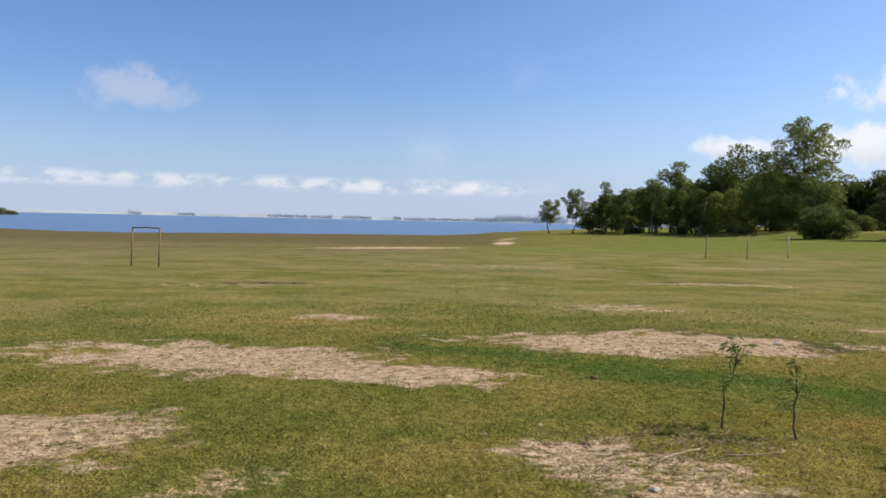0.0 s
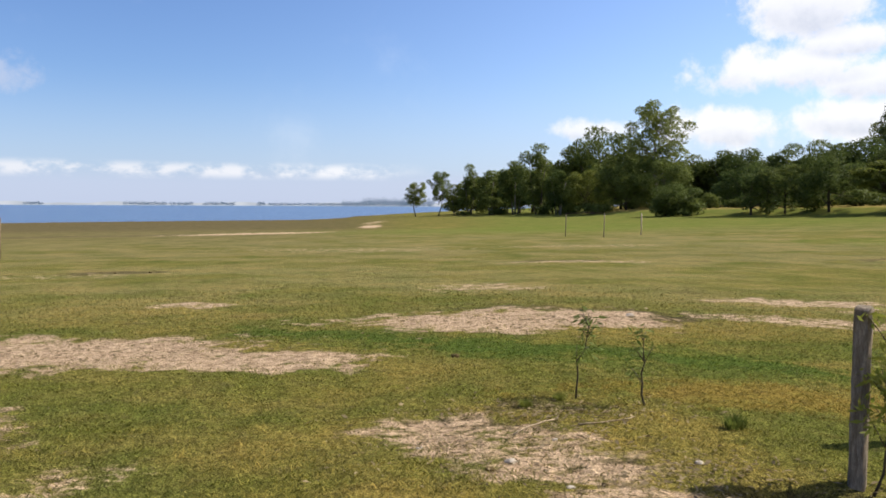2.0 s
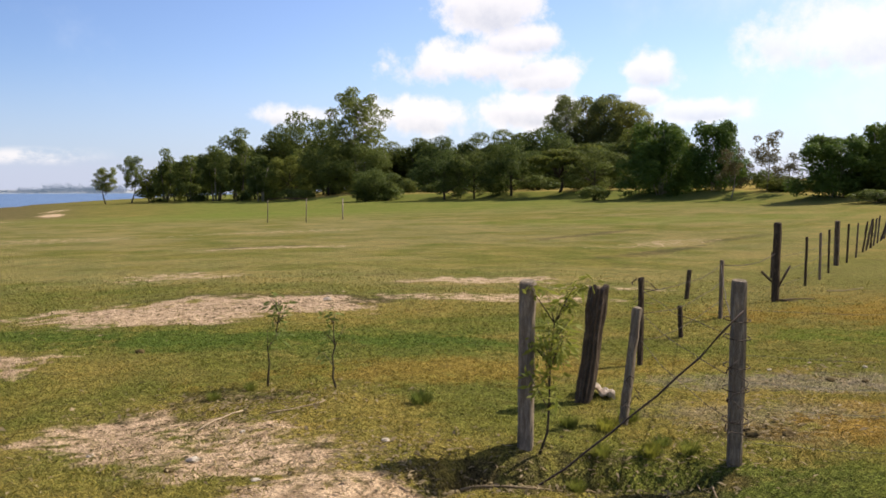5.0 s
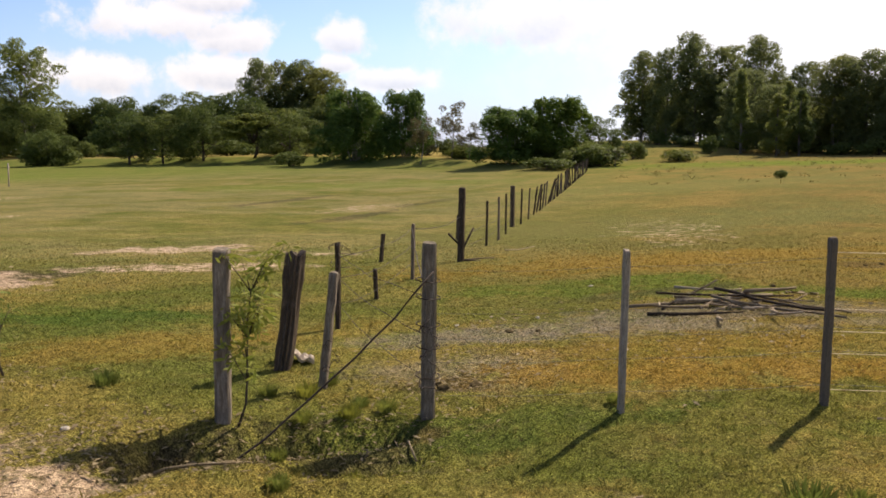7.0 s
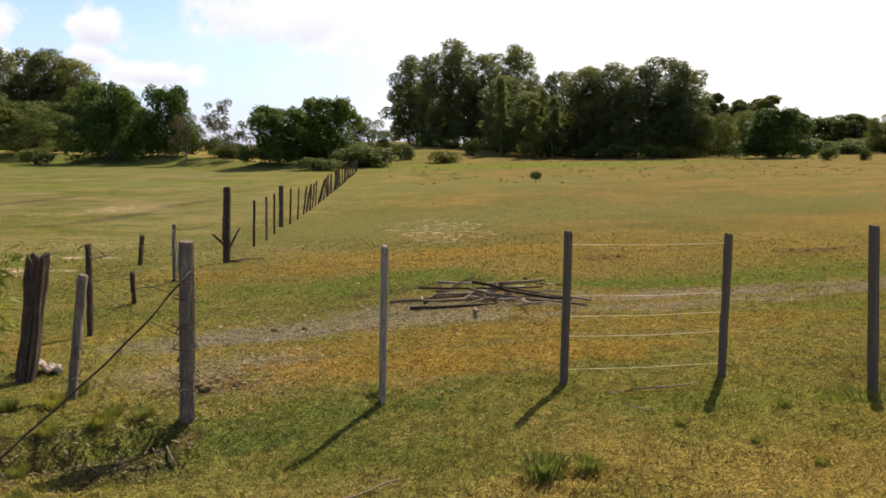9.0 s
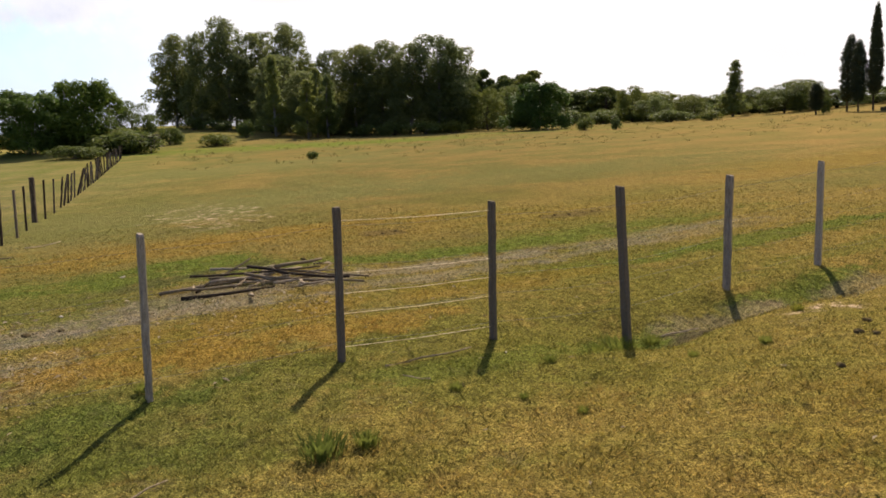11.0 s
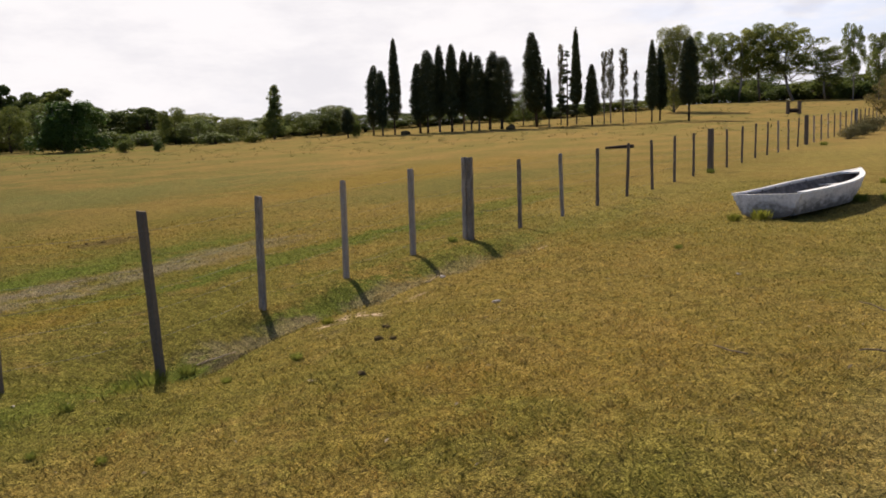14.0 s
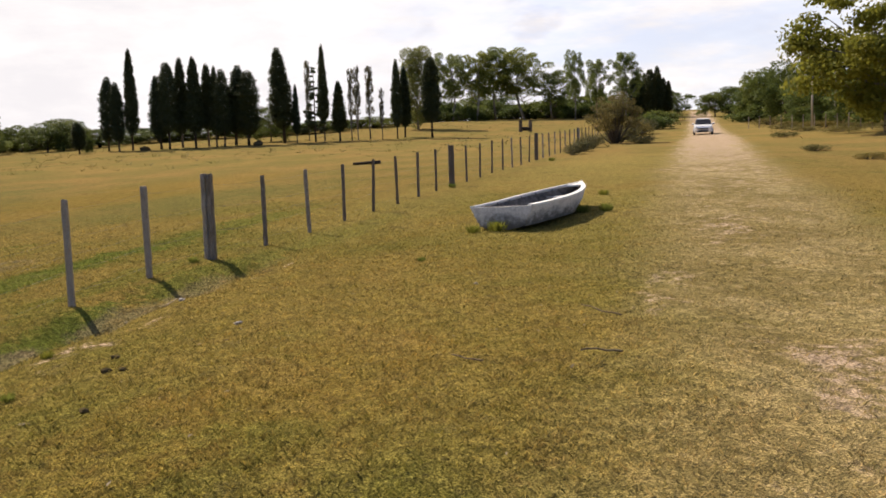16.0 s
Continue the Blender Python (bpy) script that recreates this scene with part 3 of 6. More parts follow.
def water_material():
    m, n = material("lake_water")
    p = n.place()
    h = n.math("ADD", n.noise(n.vmath("MULTIPLY", p, (0.35, 1.0, 1.0)), 0.8, 4, 0.6), n.math("MULTIPLY", n.noise(p, 0.05, 3), 2.0))
    n.surface((0.09, 0.15, 0.26), 0.3, n.bump(h, 1.0, 0.6), spec=0.4)
    return m


M_GROUND, M_WATER, M_BLADE = ground_material(), water_material(), blade_material()
M_LEAF = {
    "broad": leaf_material("broad_leaves", (0.034, 0.056, 0.016), (0.175, 0.205, 0.048), 0.45),
    "euc": leaf_material("eucalyptus_leaves", (0.080, 0.102, 0.040), (0.225, 0.25, 0.085), 0.6),
    "open": leaf_material("airy_eucalyptus_leaves", (0.09, 0.12, 0.035), (0.26, 0.285, 0.075), 0.58),
    "bamboo": leaf_material("bamboo_leaves", (0.045, 0.085, 0.018), (0.135, 0.20, 0.04)),
    "cypress": leaf_material("cypress_scales", (0.035, 0.045, 0.02), (0.09, 0.102, 0.042), 0.3),
    "thin": leaf_material("sparse_grey_leaves", (0.07, 0.065, 0.035), (0.13, 0.12, 0.06)),
    "plane": leaf_material("yellowing_plane_leaves", (0.09, 0.11, 0.018), (0.33, 0.29, 0.04), 0.52),
    "bush": leaf_material("olive_bush_leaves", (0.07, 0.065, 0.028), (0.19, 0.165, 0.065), 0.45),
    "sapling": leaf_material("sapling_leaves", (0.11, 0.16, 0.03), (0.24, 0.26, 0.06), 0.45),
    "grass": leaf_material("grass_blades", (0.07, 0.08, 0.018), (0.23, 0.185, 0.06), 0.4),
    "tuft": leaf_material("lush_grass_blades", (0.07, 0.10, 0.018), (0.25, 0.255, 0.05), 0.5),
}
M_BARK = bark_material("tree_bark", (0.07, 0.055, 0.04), (0.20, 0.17, 0.13))
M_PALE_BARK = bark_material("pale_bark", (0.16, 0.14, 0.11), (0.34, 0.31, 0.26))
M_POST = bark_material("weathered_post_wood", (0.17, 0.135, 0.098), (0.44, 0.365, 0.28), 8.0)
M_OLD = bark_material("old_dark_post_wood", (0.06, 0.044, 0.03), (0.21, 0.16, 0.11), 8.0)
M_STUMP = bark_material("rotten_post_wood", (0.09, 0.068, 0.05), (0.32, 0.25, 0.185), 8.0)
M_STICK = bark_material("dead_branch_wood", (0.22, 0.165, 0.10), (0.50, 0.39, 0.26), 8.0)
M_WIRE = plain_material("galvanised_wire", (0.22, 0.20, 0.17), 0.6, 0.4)
M_RUST = plain_material("rusty_barbed_wire", (0.06, 0.04, 0.03), 0.8, 0.3)
M_STONE = plain_material("pale_stone", (0.50, 0.43, 0.34), 0.95, 0.0, 0.05)


# ---- mesh helpers ----
def link(name, verts, faces, mat, parent=None, label="", smooth=False):
    me = bpy.data.meshes.new(name)
    me.from_pydata(verts, [], faces)
    me.materials.append(mat)
    if smooth:
        me.polygons.foreach_set("use_smooth", [True] * len(me.polygons))
    ob = new(name, me)
    if parent is not None:
        ob.parent = parent
    return tagged(ob, label)


def part(name, bm, mat, parent, label=""):
    me = bpy.data.meshes.new(name)
    bm.to_mesh(me)
    bm.free()
    me.materials.append(mat)
    ob = new(name, me)
    ob.parent = parent
    return tagged(ob, label)


def quads_mesh(name, corners, mat, parent=None):
    """One mesh of loose four-cornered leaves or blades from an array n x k x 3."""
    n, k, _ = corners.shape
    me = bpy.data.meshes.new(name)
    me.vertices.add(n * k)
    me.vertices.foreach_set("co", corners.astype(np.float32).ravel())
    me.loops.add(n * k)
    me.loops.foreach_set("vertex_index", np.arange(n * k, dtype=np.int32))
    me.polygons.add(n)
    me.polygons.foreach_set("loop_start", np.arange(0, n * k, k, dtype=np.int32))
    me.update(calc_edges=True)
    me.materials.append(mat)
    ob = new(name, me)
    if parent is not None:
        ob.parent = parent
    return ob


def tube(verts, faces, pts, radii, sides=7):
    """Adds a tapered tube through pts to verts and faces."""
    base = len(verts)
    pts = [Vector(p) for p in pts]
    for i, (p, r) in enumerate(zip(pts, radii)):
        d = (pts[min(i + 1, len(pts) - 1)] - pts[max(i - 1, 0)]).normalized()
        a = d.orthogonal().normalized()
        b = d.cross(a)
        for k in range(sides):
            t = 2 * math.pi * k / sides
            verts.append(p + (a * math.cos(t) + b * math.sin(t)) * r)
    for i in range(len(pts) - 1):
        for k in range(sides):
            k2 = (k + 1) % sides
            faces.append((base + i * sides + k, base + i * sides + k2, base + (i + 1) * sides + k2, base + (i + 1) * sides + k))
    faces.append([base + (len(pts) - 1) * sides + k for k in range(sides)])
    faces.append([base + k for k in reversed(range(sides))])


# ---- ground and lake ----
def build_ground():
    az = np.concatenate([np.arange(-36, 162, 0.4), np.arange(162, 324, 6.0)])
    rr = np.concatenate([[0.6, 1.5, 2.5, 3.2], 3.6 * 1.022 ** np.arange(0, 210), 3.6 * 1.022 ** 210 * 1.12 ** np.arange(1, 24)])
    rr = rr[rr < 4600]
    A, Rr = np.meshgrid(np.radians(az), rr)
    X, Y = Rr * np.sin(A), Rr * np.cos(A)
    Z = height(X, Y)
    n, k = Z.shape
    verts = np.vstack([np.stack([X, Y, Z], -1).reshape(-1, 3), [[0, 0, 0]]])
    faces = []
    for i in range(n - 1):
        for j in range(k):
            j2 = (j + 1) % k
            faces.append((i * k + j, (i + 1) * k + j, (i + 1) * k + j2, i * k + j2))
    faces += [(n * k, j, (j + 1) % k) for j in range(k)]
    ob = link("ground", verts.tolist(), faces, M_GROUND, smooth=True)
    tagged(ob, "grazed pasture with dry grass and bare sandy patches", "ground", kind="structure")


build_ground()


def build_water():
    verts, faces = [], []
    az = list(range(-100, 41, 5))
    for r in (110, 400, 1200, 2700):
        verts += [(r * math.sin(radians(a)), r * math.cos(radians(a)), WATER_Z) for a in az]
    k = len(az)
    for i in range(3):
        for j in range(k - 1):
            faces.append((i * k + j, (i + 1) * k + j, (i + 1) * k + j + 1, i * k + j + 1))
    tagged(link("water", verts, faces, M_WATER), "calm blue lake water reaching a far shore", "lake", kind="structure")


build_water()

# ---- trees ----
def crown(rng, lobes, count, leaf, droop=0.0, shell=0.55, flat=0.7, cap=0.0):
    """Leaves as small bent four-cornered blades through a set of lobes (x, y, z, rx, ry, rz)."""
    lobes = np.array(lobes, float)
    vol = (lobes[:, 3] * lobes[:, 4] * lobes[:, 5]) ** (2 / 3)
    pick = rng.choice(len(lobes), count, p=vol / vol.sum())
    d = rng.normal(size=(count, 3))
    d /= np.linalg.norm(d, axis=1)[:, None]
    d[:, 2] = np.where(rng.random(count) < cap, np.abs(d[:, 2]), d[:, 2])
    rad = shell + (1 - shell) * rng.random(count) ** 0.7
    rad *= 1 + 0.16 * np.sin(d[:, 0] * 7 + pick) * np.sin(d[:, 2] * 6 + pick * 2.1)
    c = lobes[pick, :3] + d * rad[:, None] * lobes[pick, 3:]
    up = d * 0.8 + rng.normal(size=(count, 3)) * 0.7
    up[:, 2] += 0.4
    up /= np.linalg.norm(up, axis=1)[:, None]
    a = np.cross(up, rng.normal(size=(count, 3)))
    a /= np.linalg.norm(a, axis=1)[:, None] + 1e-9
    a[:, 2] -= droop
    b = np.cross(up, a)
    s = leaf * (0.55 + 0.9 * rng.random(count))[:, None]
    return np.stack([c - a * s, c - b * s * 0.45 * flat + up * s * 0.15, c + a * s, c + b * s * 0.45 * flat + up * s * 0.15], 1)


def tree(kind, name, h, w, seed, label, leaf_key, leaf, count, bark, forms):
    """One tree of height h and crown width w at the origin, with trunk and crown."""
    rng = np.random.default_rng(seed)
    root = new(name)
    lobes, limbs, trunk_r = forms(rng, h, w)
    verts, faces = [], []
    for pts, radii in limbs:
        tube(verts, faces, pts, radii)
    link("trunk", verts, faces, bark, root, smooth=True)
    if lobes:
        quads_mesh("crown", crown(rng, lobes, count, leaf, shell=0.72 if kind == "cypress" else 0.5, cap=0.0 if kind == "cypress" else 0.25), M_LEAF[leaf_key], root)
    return tagged(root, label, "tree")


def limb_to(rng, start, end, r0, r1, bend=0.12):
    s, e = np.array(start, float), np.array(end, float)
    l = np.linalg.norm(e - s)
    ts = np.linspace(0, 1, 5)
    off = rng.normal(size=3) * bend * l
    return [tuple(s + (e - s) * t + off * math.sin(math.pi * t)) for t in ts], [r0 + (r1 - r0) * t for t in ts]


def form_broad(rng, h, w):
    r = 0.02 * h
    limbs = [limb_to(rng, (0, 0, -0.3), (0, 0, h * 0.6), r, r * 0.5, 0.03)]
    lobes = [(0, 0, h * 0.5, w * 0.33, w * 0.33, h * 0.36)]
    for i in range(22):
        a, z = rng.random() * 6.28, h * (0.10 + 0.74 * rng.random())
        k = w * 0.44 * math.sqrt(max(0.1, 1 - ((z / h - 0.38) / 0.62) ** 2))
        c = (math.cos(a) * k, math.sin(a) * k, z)
        s = w * (0.10 + 0.10 * rng.random())
        lobes.append((*c, s, s, s * 0.85))
        if i % 2:
            limbs.append(limb_to(rng, (0, 0, h * (0.1 + 0.3 * rng.random())), c, r * 0.4, r * 0.1))
    lobes.append((w * 0.06, 0, h * 0.87, w * 0.2, w * 0.2, h * 0.12))
    return lobes, limbs, r


def form_grove(rng, h, w):
    """Tall oval crown carried on a few slender stems."""
    r = 0.013 * h
    limbs, lobes = [], []
    for k in range(3):
        a = k * 2.1 + rng.random()
        foot = (math.cos(a) * 0.06 * w, math.sin(a) * 0.06 * w, -0.3)
        head = (math.cos(a) * 0.2 * w, math.sin(a) * 0.2 * w, h * (0.7 + 0.15 * rng.random()))
        limbs.append(limb_to(rng, foot, head, r, r * 0.3, 0.03))
        for q in range(9):
            t = 0.3 + 0.72 * rng.random()
            c = np.array(head) * t + rng.normal(size=3) * np.array([0.13 * w, 0.13 * w, 0.04 * h])
            s = w * (0.09 + 0.08 * rng.random())
            lobes.append((c[0], c[1], min(max(c[2], 0.16 * h), 0.93 * h), s, s, s * 1.15))
    lobes.append((0, 0, h * 0.9, w * 0.16, w * 0.16, h * 0.09))
    return lobes, limbs, r


def form_euc(rng, h, w):
    r = 0.013 * h
    limbs = [limb_to(rng, (0, 0, -0.3), (0, 0, h * 0.85), r, r * 0.3, 0.02)]
    lobes = [(0, 0, h * 0.48, w * 0.33, w * 0.33, h * 0.36)]
    for i in range(26):
        z = h * (0.10 + 0.83 * (i + rng.random()) / 26)
        k = w * 0.42 * math.sqrt(max(0.06, 1 - ((z / h - 0.45) / 0.58) ** 2)) * (0.6 + 0.5 * rng.random())
        a = i * 2.4 + rng.random()
        c = (math.cos(a) * k, math.sin(a) * k, z)
        s = w * (0.14 + 0.09 * rng.random())
        lobes.append((*c, s, s, s * 1.1))
        if i % 2:
            limbs.append(limb_to(rng, (0, 0, max(0.3, z - h * 0.16)), c, r * 0.35, r * 0.08))
    lobes.append((0, 0, h * 0.93, w * 0.15, w * 0.15, h * 0.07))
    return lobes, limbs, r


def form_open(rng, h, w):
    """Airy oval crown of many small tufts on forked limbs."""
    r = 0.013 * h
    limbs, lobes = [limb_to(rng, (0, 0, -0.3), (0.05 * w, 0, h * 0.82), r, r * 0.3, 0.03)], []
    for i in range(46):
        z = h * (0.36 + 0.60 * (i + rng.random()) / 46)
        k = w * 0.42 * math.sqrt(max(0.05, 1 - ((z / h - 0.66) / 0.36) ** 2)) * (0.25 + 0.75 * rng.random())
        a = i * 2.4 + rng.random() * 1.4
        c = (math.cos(a) * k + 0.05 * w, math.sin(a) * k, z)
        s = w * (0.075 + 0.055 * rng.random())
        lobes.append((*c, s, s, s * 0.95))
        if i % 3 == 0:
            limbs.append(limb_to(rng, (0.03 * w, 0, max(h * 0.25, z - h * 0.2)), c, r * 0.4, r * 0.1))
    return lobes, limbs, r


def form_umb(rng, h, w):
    r = 0.022 * h
    limbs, lobes = [limb_to(rng, (0, 0, -0.3), (0, 0, h * 0.45), r, r * 0.7, 0.03)], []
    for i in range(16):
        a, k = rng.random() * 6.28, w * 0.42 * rng.random() ** 0.5
        z = h * (0.92 - 0.3 * (k / (w * 0.42)) ** 2 - 0.2 * rng.random())
        c = (math.cos(a) * k, math.sin(a) * k, z)
        s = w * (0.11 + 0.06 * rng.random())
        lobes.append((*c, s, s, s * 0.55))
        limbs.append(limb_to(rng, (0, 0, h * 0.3), c, r * 0.5, r * 0.1))
    return lobes, limbs, r


def form_bamboo(rng, h, w):
    """Dense rounded thicket: arching canes wrapped in leaves down to the ground."""
    limbs, lobes = [], [(0, 0, h * 0.42, w * 0.38, w * 0.38, h * 0.40)]
    for i in range(40):
        a, k = i * 2.4 + rng.random(), w * 0.46 * (0.35 + 0.65 * rng.random())
        low = 0.06 + 0.9 * rng.random()
        k *= math.sqrt(max(0.12, 1 - (low - 0.35) ** 2 / 0.5))
        s = w * (0.09 + 0.06 * rng.random())
        lobes.append((math.cos(a) * k, math.sin(a) * k, h * low, s, s, s * 1.5))
    for i in range(14):
        a, k = rng.random() * 6.28, w * 0.3 * rng.random()
        tip = (math.cos(a) * k, math.sin(a) * k, h * (0.92 + 0.1 * rng.random()))
        limbs.append(limb_to(rng, (math.cos(a) * k * 0.3, math.sin(a) * k * 0.3, -0.2), tip, 0.05, 0.015, 0.03))
        lobes.append((tip[0], tip[1], tip[2] - h * 0.05, w * 0.05, w * 0.05, h * 0.07))
    return lobes, limbs, 0.1


def form_cypress(rng, h, w):
    r = 0.012 * h
    limbs, lobes = [limb_to(rng, (0, 0, -0.3), (0, 0, h * 0.9), r, 0.02, 0.005)], []
    lean, blunt, foot = rng.normal(size=2) * 0.015, 0.2 + 0.6 * rng.random(), 0.15 + 0.08 * rng.random()
    for i in range(44):
        z = foot + (0.985 - foot) * (i + 0.5) / 44
        k = w * 0.47 * min(1.0, (z - foot + 0.03) / 0.12) ** 0.6 * min(1.0, (1.01 - z) / blunt) ** 0.5
        a, q = rng.random() * 6.28, 0.2 * rng.random()
        k *= 0.92 + 0.14 * rng.random()
        lobes.append((lean[0] * z * h + math.cos(a) * k * q, lean[1] * z * h + math.sin(a) * k * q, z * h, k, k, h * 0.035))
    return lobes, limbs, r


def form_conifer(rng, h, w):
    r = 0.012 * h
    limbs, lobes = [limb_to(rng, (0, 0, -0.3), (0, 0, h * 0.95), r, 0.02, 0.005)], []
    for i in range(40):
        z = 0.14 + 0.82 * rng.random()
        k, a = w * 0.5 * (1.05 - z) * (0.5 + 0.5 * rng.random()), rng.random() * 6.28
        c = (math.cos(a) * k, math.sin(a) * k, z * h)
        s = w * 0.15 * (1.25 - z)
        lobes.append((*c, s, s, s * 0.5))
        limbs.append(limb_to(rng, (0, 0, z * h), c, 0.04, 0.015, 0.02))
    return lobes, limbs, r


def form_poplar(rng, h, w):
    r = 0.009 * h
    limbs, lobes = [limb_to(rng, (0, 0, -0.3), (0, 0, h), r, 0.012, 0.006)], []
    for i in range(60):
        z = 0.2 + 0.76 * rng.random()
        a, k = rng.random() * 6.28, w * (0.1 + 0.2 * rng.random())
        tip = (math.cos(a) * k, math.sin(a) * k, z * h + h * 0.08)
        limbs.append(limb_to(rng, (0, 0, z * h - h * 0.03), tip, 0.03, 0.012, 0.05))
        if z > 0.3:
            lobes.append((*tip, w * 0.10, w * 0.10, h * 0.05))
    return lobes, limbs, r


def form_shrub(rng, h, w):
    limbs, lobes = [], []
    for i in range(12):
        a, k = rng.random() * 6.28, w * 0.34 * rng.random() ** 0.5
        c = (math.cos(a) * k, math.sin(a) * k, h * (0.2 + 0.5 * rng.random() * (1.2 - k / (w * 0.34))))
        s = w * (0.17 + 0.07 * rng.random())
        lobes.append((*c, s, s, min(s, h * 0.28)))
        limbs.append(limb_to(rng, (0, 0, -0.1), c, 0.05, 0.02))
    return lobes, limbs, 0.05


def form_vase(rng, h, w):
    """Open bush of many thin stems that spread from one foot."""
    limbs, lobes = [], []
    for i in range(34):
        a, k = i * 2.4 + rng.random(), w * 0.48 * (0.15 + 0.85 * rng.random())
        top = h * (1.0 - 0.45 * (k / (w * 0.48)) ** 2) * (0.7 + 0.3 * rng.random())
        tip = np.array((math.cos(a) * k, math.sin(a) * k, top))
        limbs.append(limb_to(rng, (math.cos(a) * 0.12, math.sin(a) * 0.12, -0.15), tip, 0.045, 0.012, 0.06))
        for t in (0.55, 0.78, 0.96):
            s = w * (0.05 + 0.05 * rng.random())
            lobes.append((tip[0] * t + rng.normal() * 0.1, tip[1] * t + rng.normal() * 0.1, tip[2] * t + 0.1, s, s, s * 0.8))
    return lobes, limbs, 0.05


def form_thin(rng, h, w):
    r = 0.012 * h
    limbs, lobes = [limb_to(rng, (0, 0, -0.3), (0, 0, h * 0.85), r, 0.03, 0.04)], []
    for i in range(18):
        z = h * (0.2 + 0.7 * rng.random())
        a, k = rng.random() * 6.28, w * (0.15 + 0.3 * rng.random())
        tip = (math.cos(a) * k, math.sin(a) * k, z + h * 0.1)
        limbs.append(limb_to(rng, (0, 0, z - h * 0.08), tip, r * 0.4, 0.015))
        s = w * (0.1 + 0.06 * rng.random())
        lobes.append((*tip, s, s, s))
    return lobes, limbs, r


def form_cone(rng, h, w):
    r = 0.014 * h
    limbs, lobes = [limb_to(rng, (0, 0, -0.3), (0, 0, h * 0.92), r, 0.03, 0.02)], []
    for i in range(48):
        z = 0.1 + 0.86 * (i + rng.random()) / 48
        k, a = w * 0.46 * (1.03 - z) ** 0.75 * rng.random() ** 0.6, rng.random() * 6.28
        c = (math.cos(a) * k, math.sin(a) * k, z * h)
        s = w * (0.06 + 0.09 * (1 - z) + 0.04 * rng.random())
        lobes.append((*c, s, s, s * 1.2))
        if i % 2:
            limbs.append(limb_to(rng, (0, 0, z * h - h * 0.05), c, r * 0.3, 0.02))
    return lobes, limbs, r


# kind: name, label, height and width of the models, leaf colour, leaf size, leaf count, bark, form, number of models
KINDS = {
    "broad": ("broadleaf_tree", "leafy green broadleaf tree at the edge of the wood", 11, 10, "broad", 0.24, 9000, M_BARK, form_broad, 5),
    "grove": ("broadleaf_tree", "slender grey-green tree with bare lower trunk at the wood's edge", 13, 9, "broad", 0.25, 7600, M_PALE_BARK, form_grove, 4),
    "wood": ("broadleaf_tree", "dense green tree standing inside the wood", 14, 11, "broad", 0.42, 3600, M_BARK, form_broad, 4),
    "euc": ("eucalyptus_tree", "tall eucalyptus with rounded dark green leaf clumps", 18, 8, "euc", 0.24, 15000, M_PALE_BARK, form_euc, 4),
    "open": ("eucalyptus_tree", "tall airy eucalyptus with open grey-green crown", 20, 11, "open", 0.21, 14000, M_PALE_BARK, form_open, 2),
    "umb": ("umbrella_tree", "dark flat-crowned tree on a forked trunk", 8, 8, "broad", 0.2, 9500, M_BARK, form_umb, 2),
    "bamboo": ("bamboo_clump", "dense bright green bamboo clump reaching the ground", 9, 8, "bamboo", 0.22, 15000, M_PALE_BARK, form_bamboo, 3),
    "thin": ("bare_tree", "thin half-bare tree with sparse grey leaves", 7, 4, "thin", 0.12, 2600, M_PALE_BARK, form_thin, 2),
    "shrub": ("shrub", "low rounded green shrub on the pasture", 3, 4, "broad", 0.16, 2300, M_BARK, form_shrub, 3),
    "scrub": ("scrub_bush", "dry straw-coloured scrub on the pasture", 3, 4, "grass", 0.12, 1600, M_BARK, form_shrub, 2),
    "sedge": ("scrub_bush", "grey-green scrub on the verge of the lane", 2, 3, "bush", 0.07, 3600, M_BARK, form_shrub, 2),
    "cone": ("eucalyptus_tree", "young pointed eucalyptus with pale green leaves", 13, 5, "open", 0.18, 9000, M_PALE_BARK, form_cone, 2),
    "cypress": ("cypress", "dark columnar cypress on a short bare trunk", 9, 1.7, "cypress", 0.095, 15000, M_BARK, form_cypress, 5),
    "conifer": ("conifer", "dark layered conifer with drooping branches", 8, 2.6, "cypress", 0.11, 8500, M_BARK, form_conifer, 1),
    "poplar": ("dead_poplar", "slender nearly leafless grey tree", 8, 1.2, "thin", 0.085, 2600, M_PALE_BARK, form_poplar, 2),
    "bush": ("roadside_bush", "bushy small tree with thin branches beside the fence", 4, 4.2, "bush", 0.06, 13000, M_BARK, form_vase, 1),
}
# crowns spread a little beyond the measured middle width
SPREAD = {"grove": 1.2, "open": 1.3, "broad": 1.18, "wood": 1.25, "euc": 1.2, "bamboo": 1.3, "cypress": 1.24, "shrub": 1.2, "umb": 1.25}
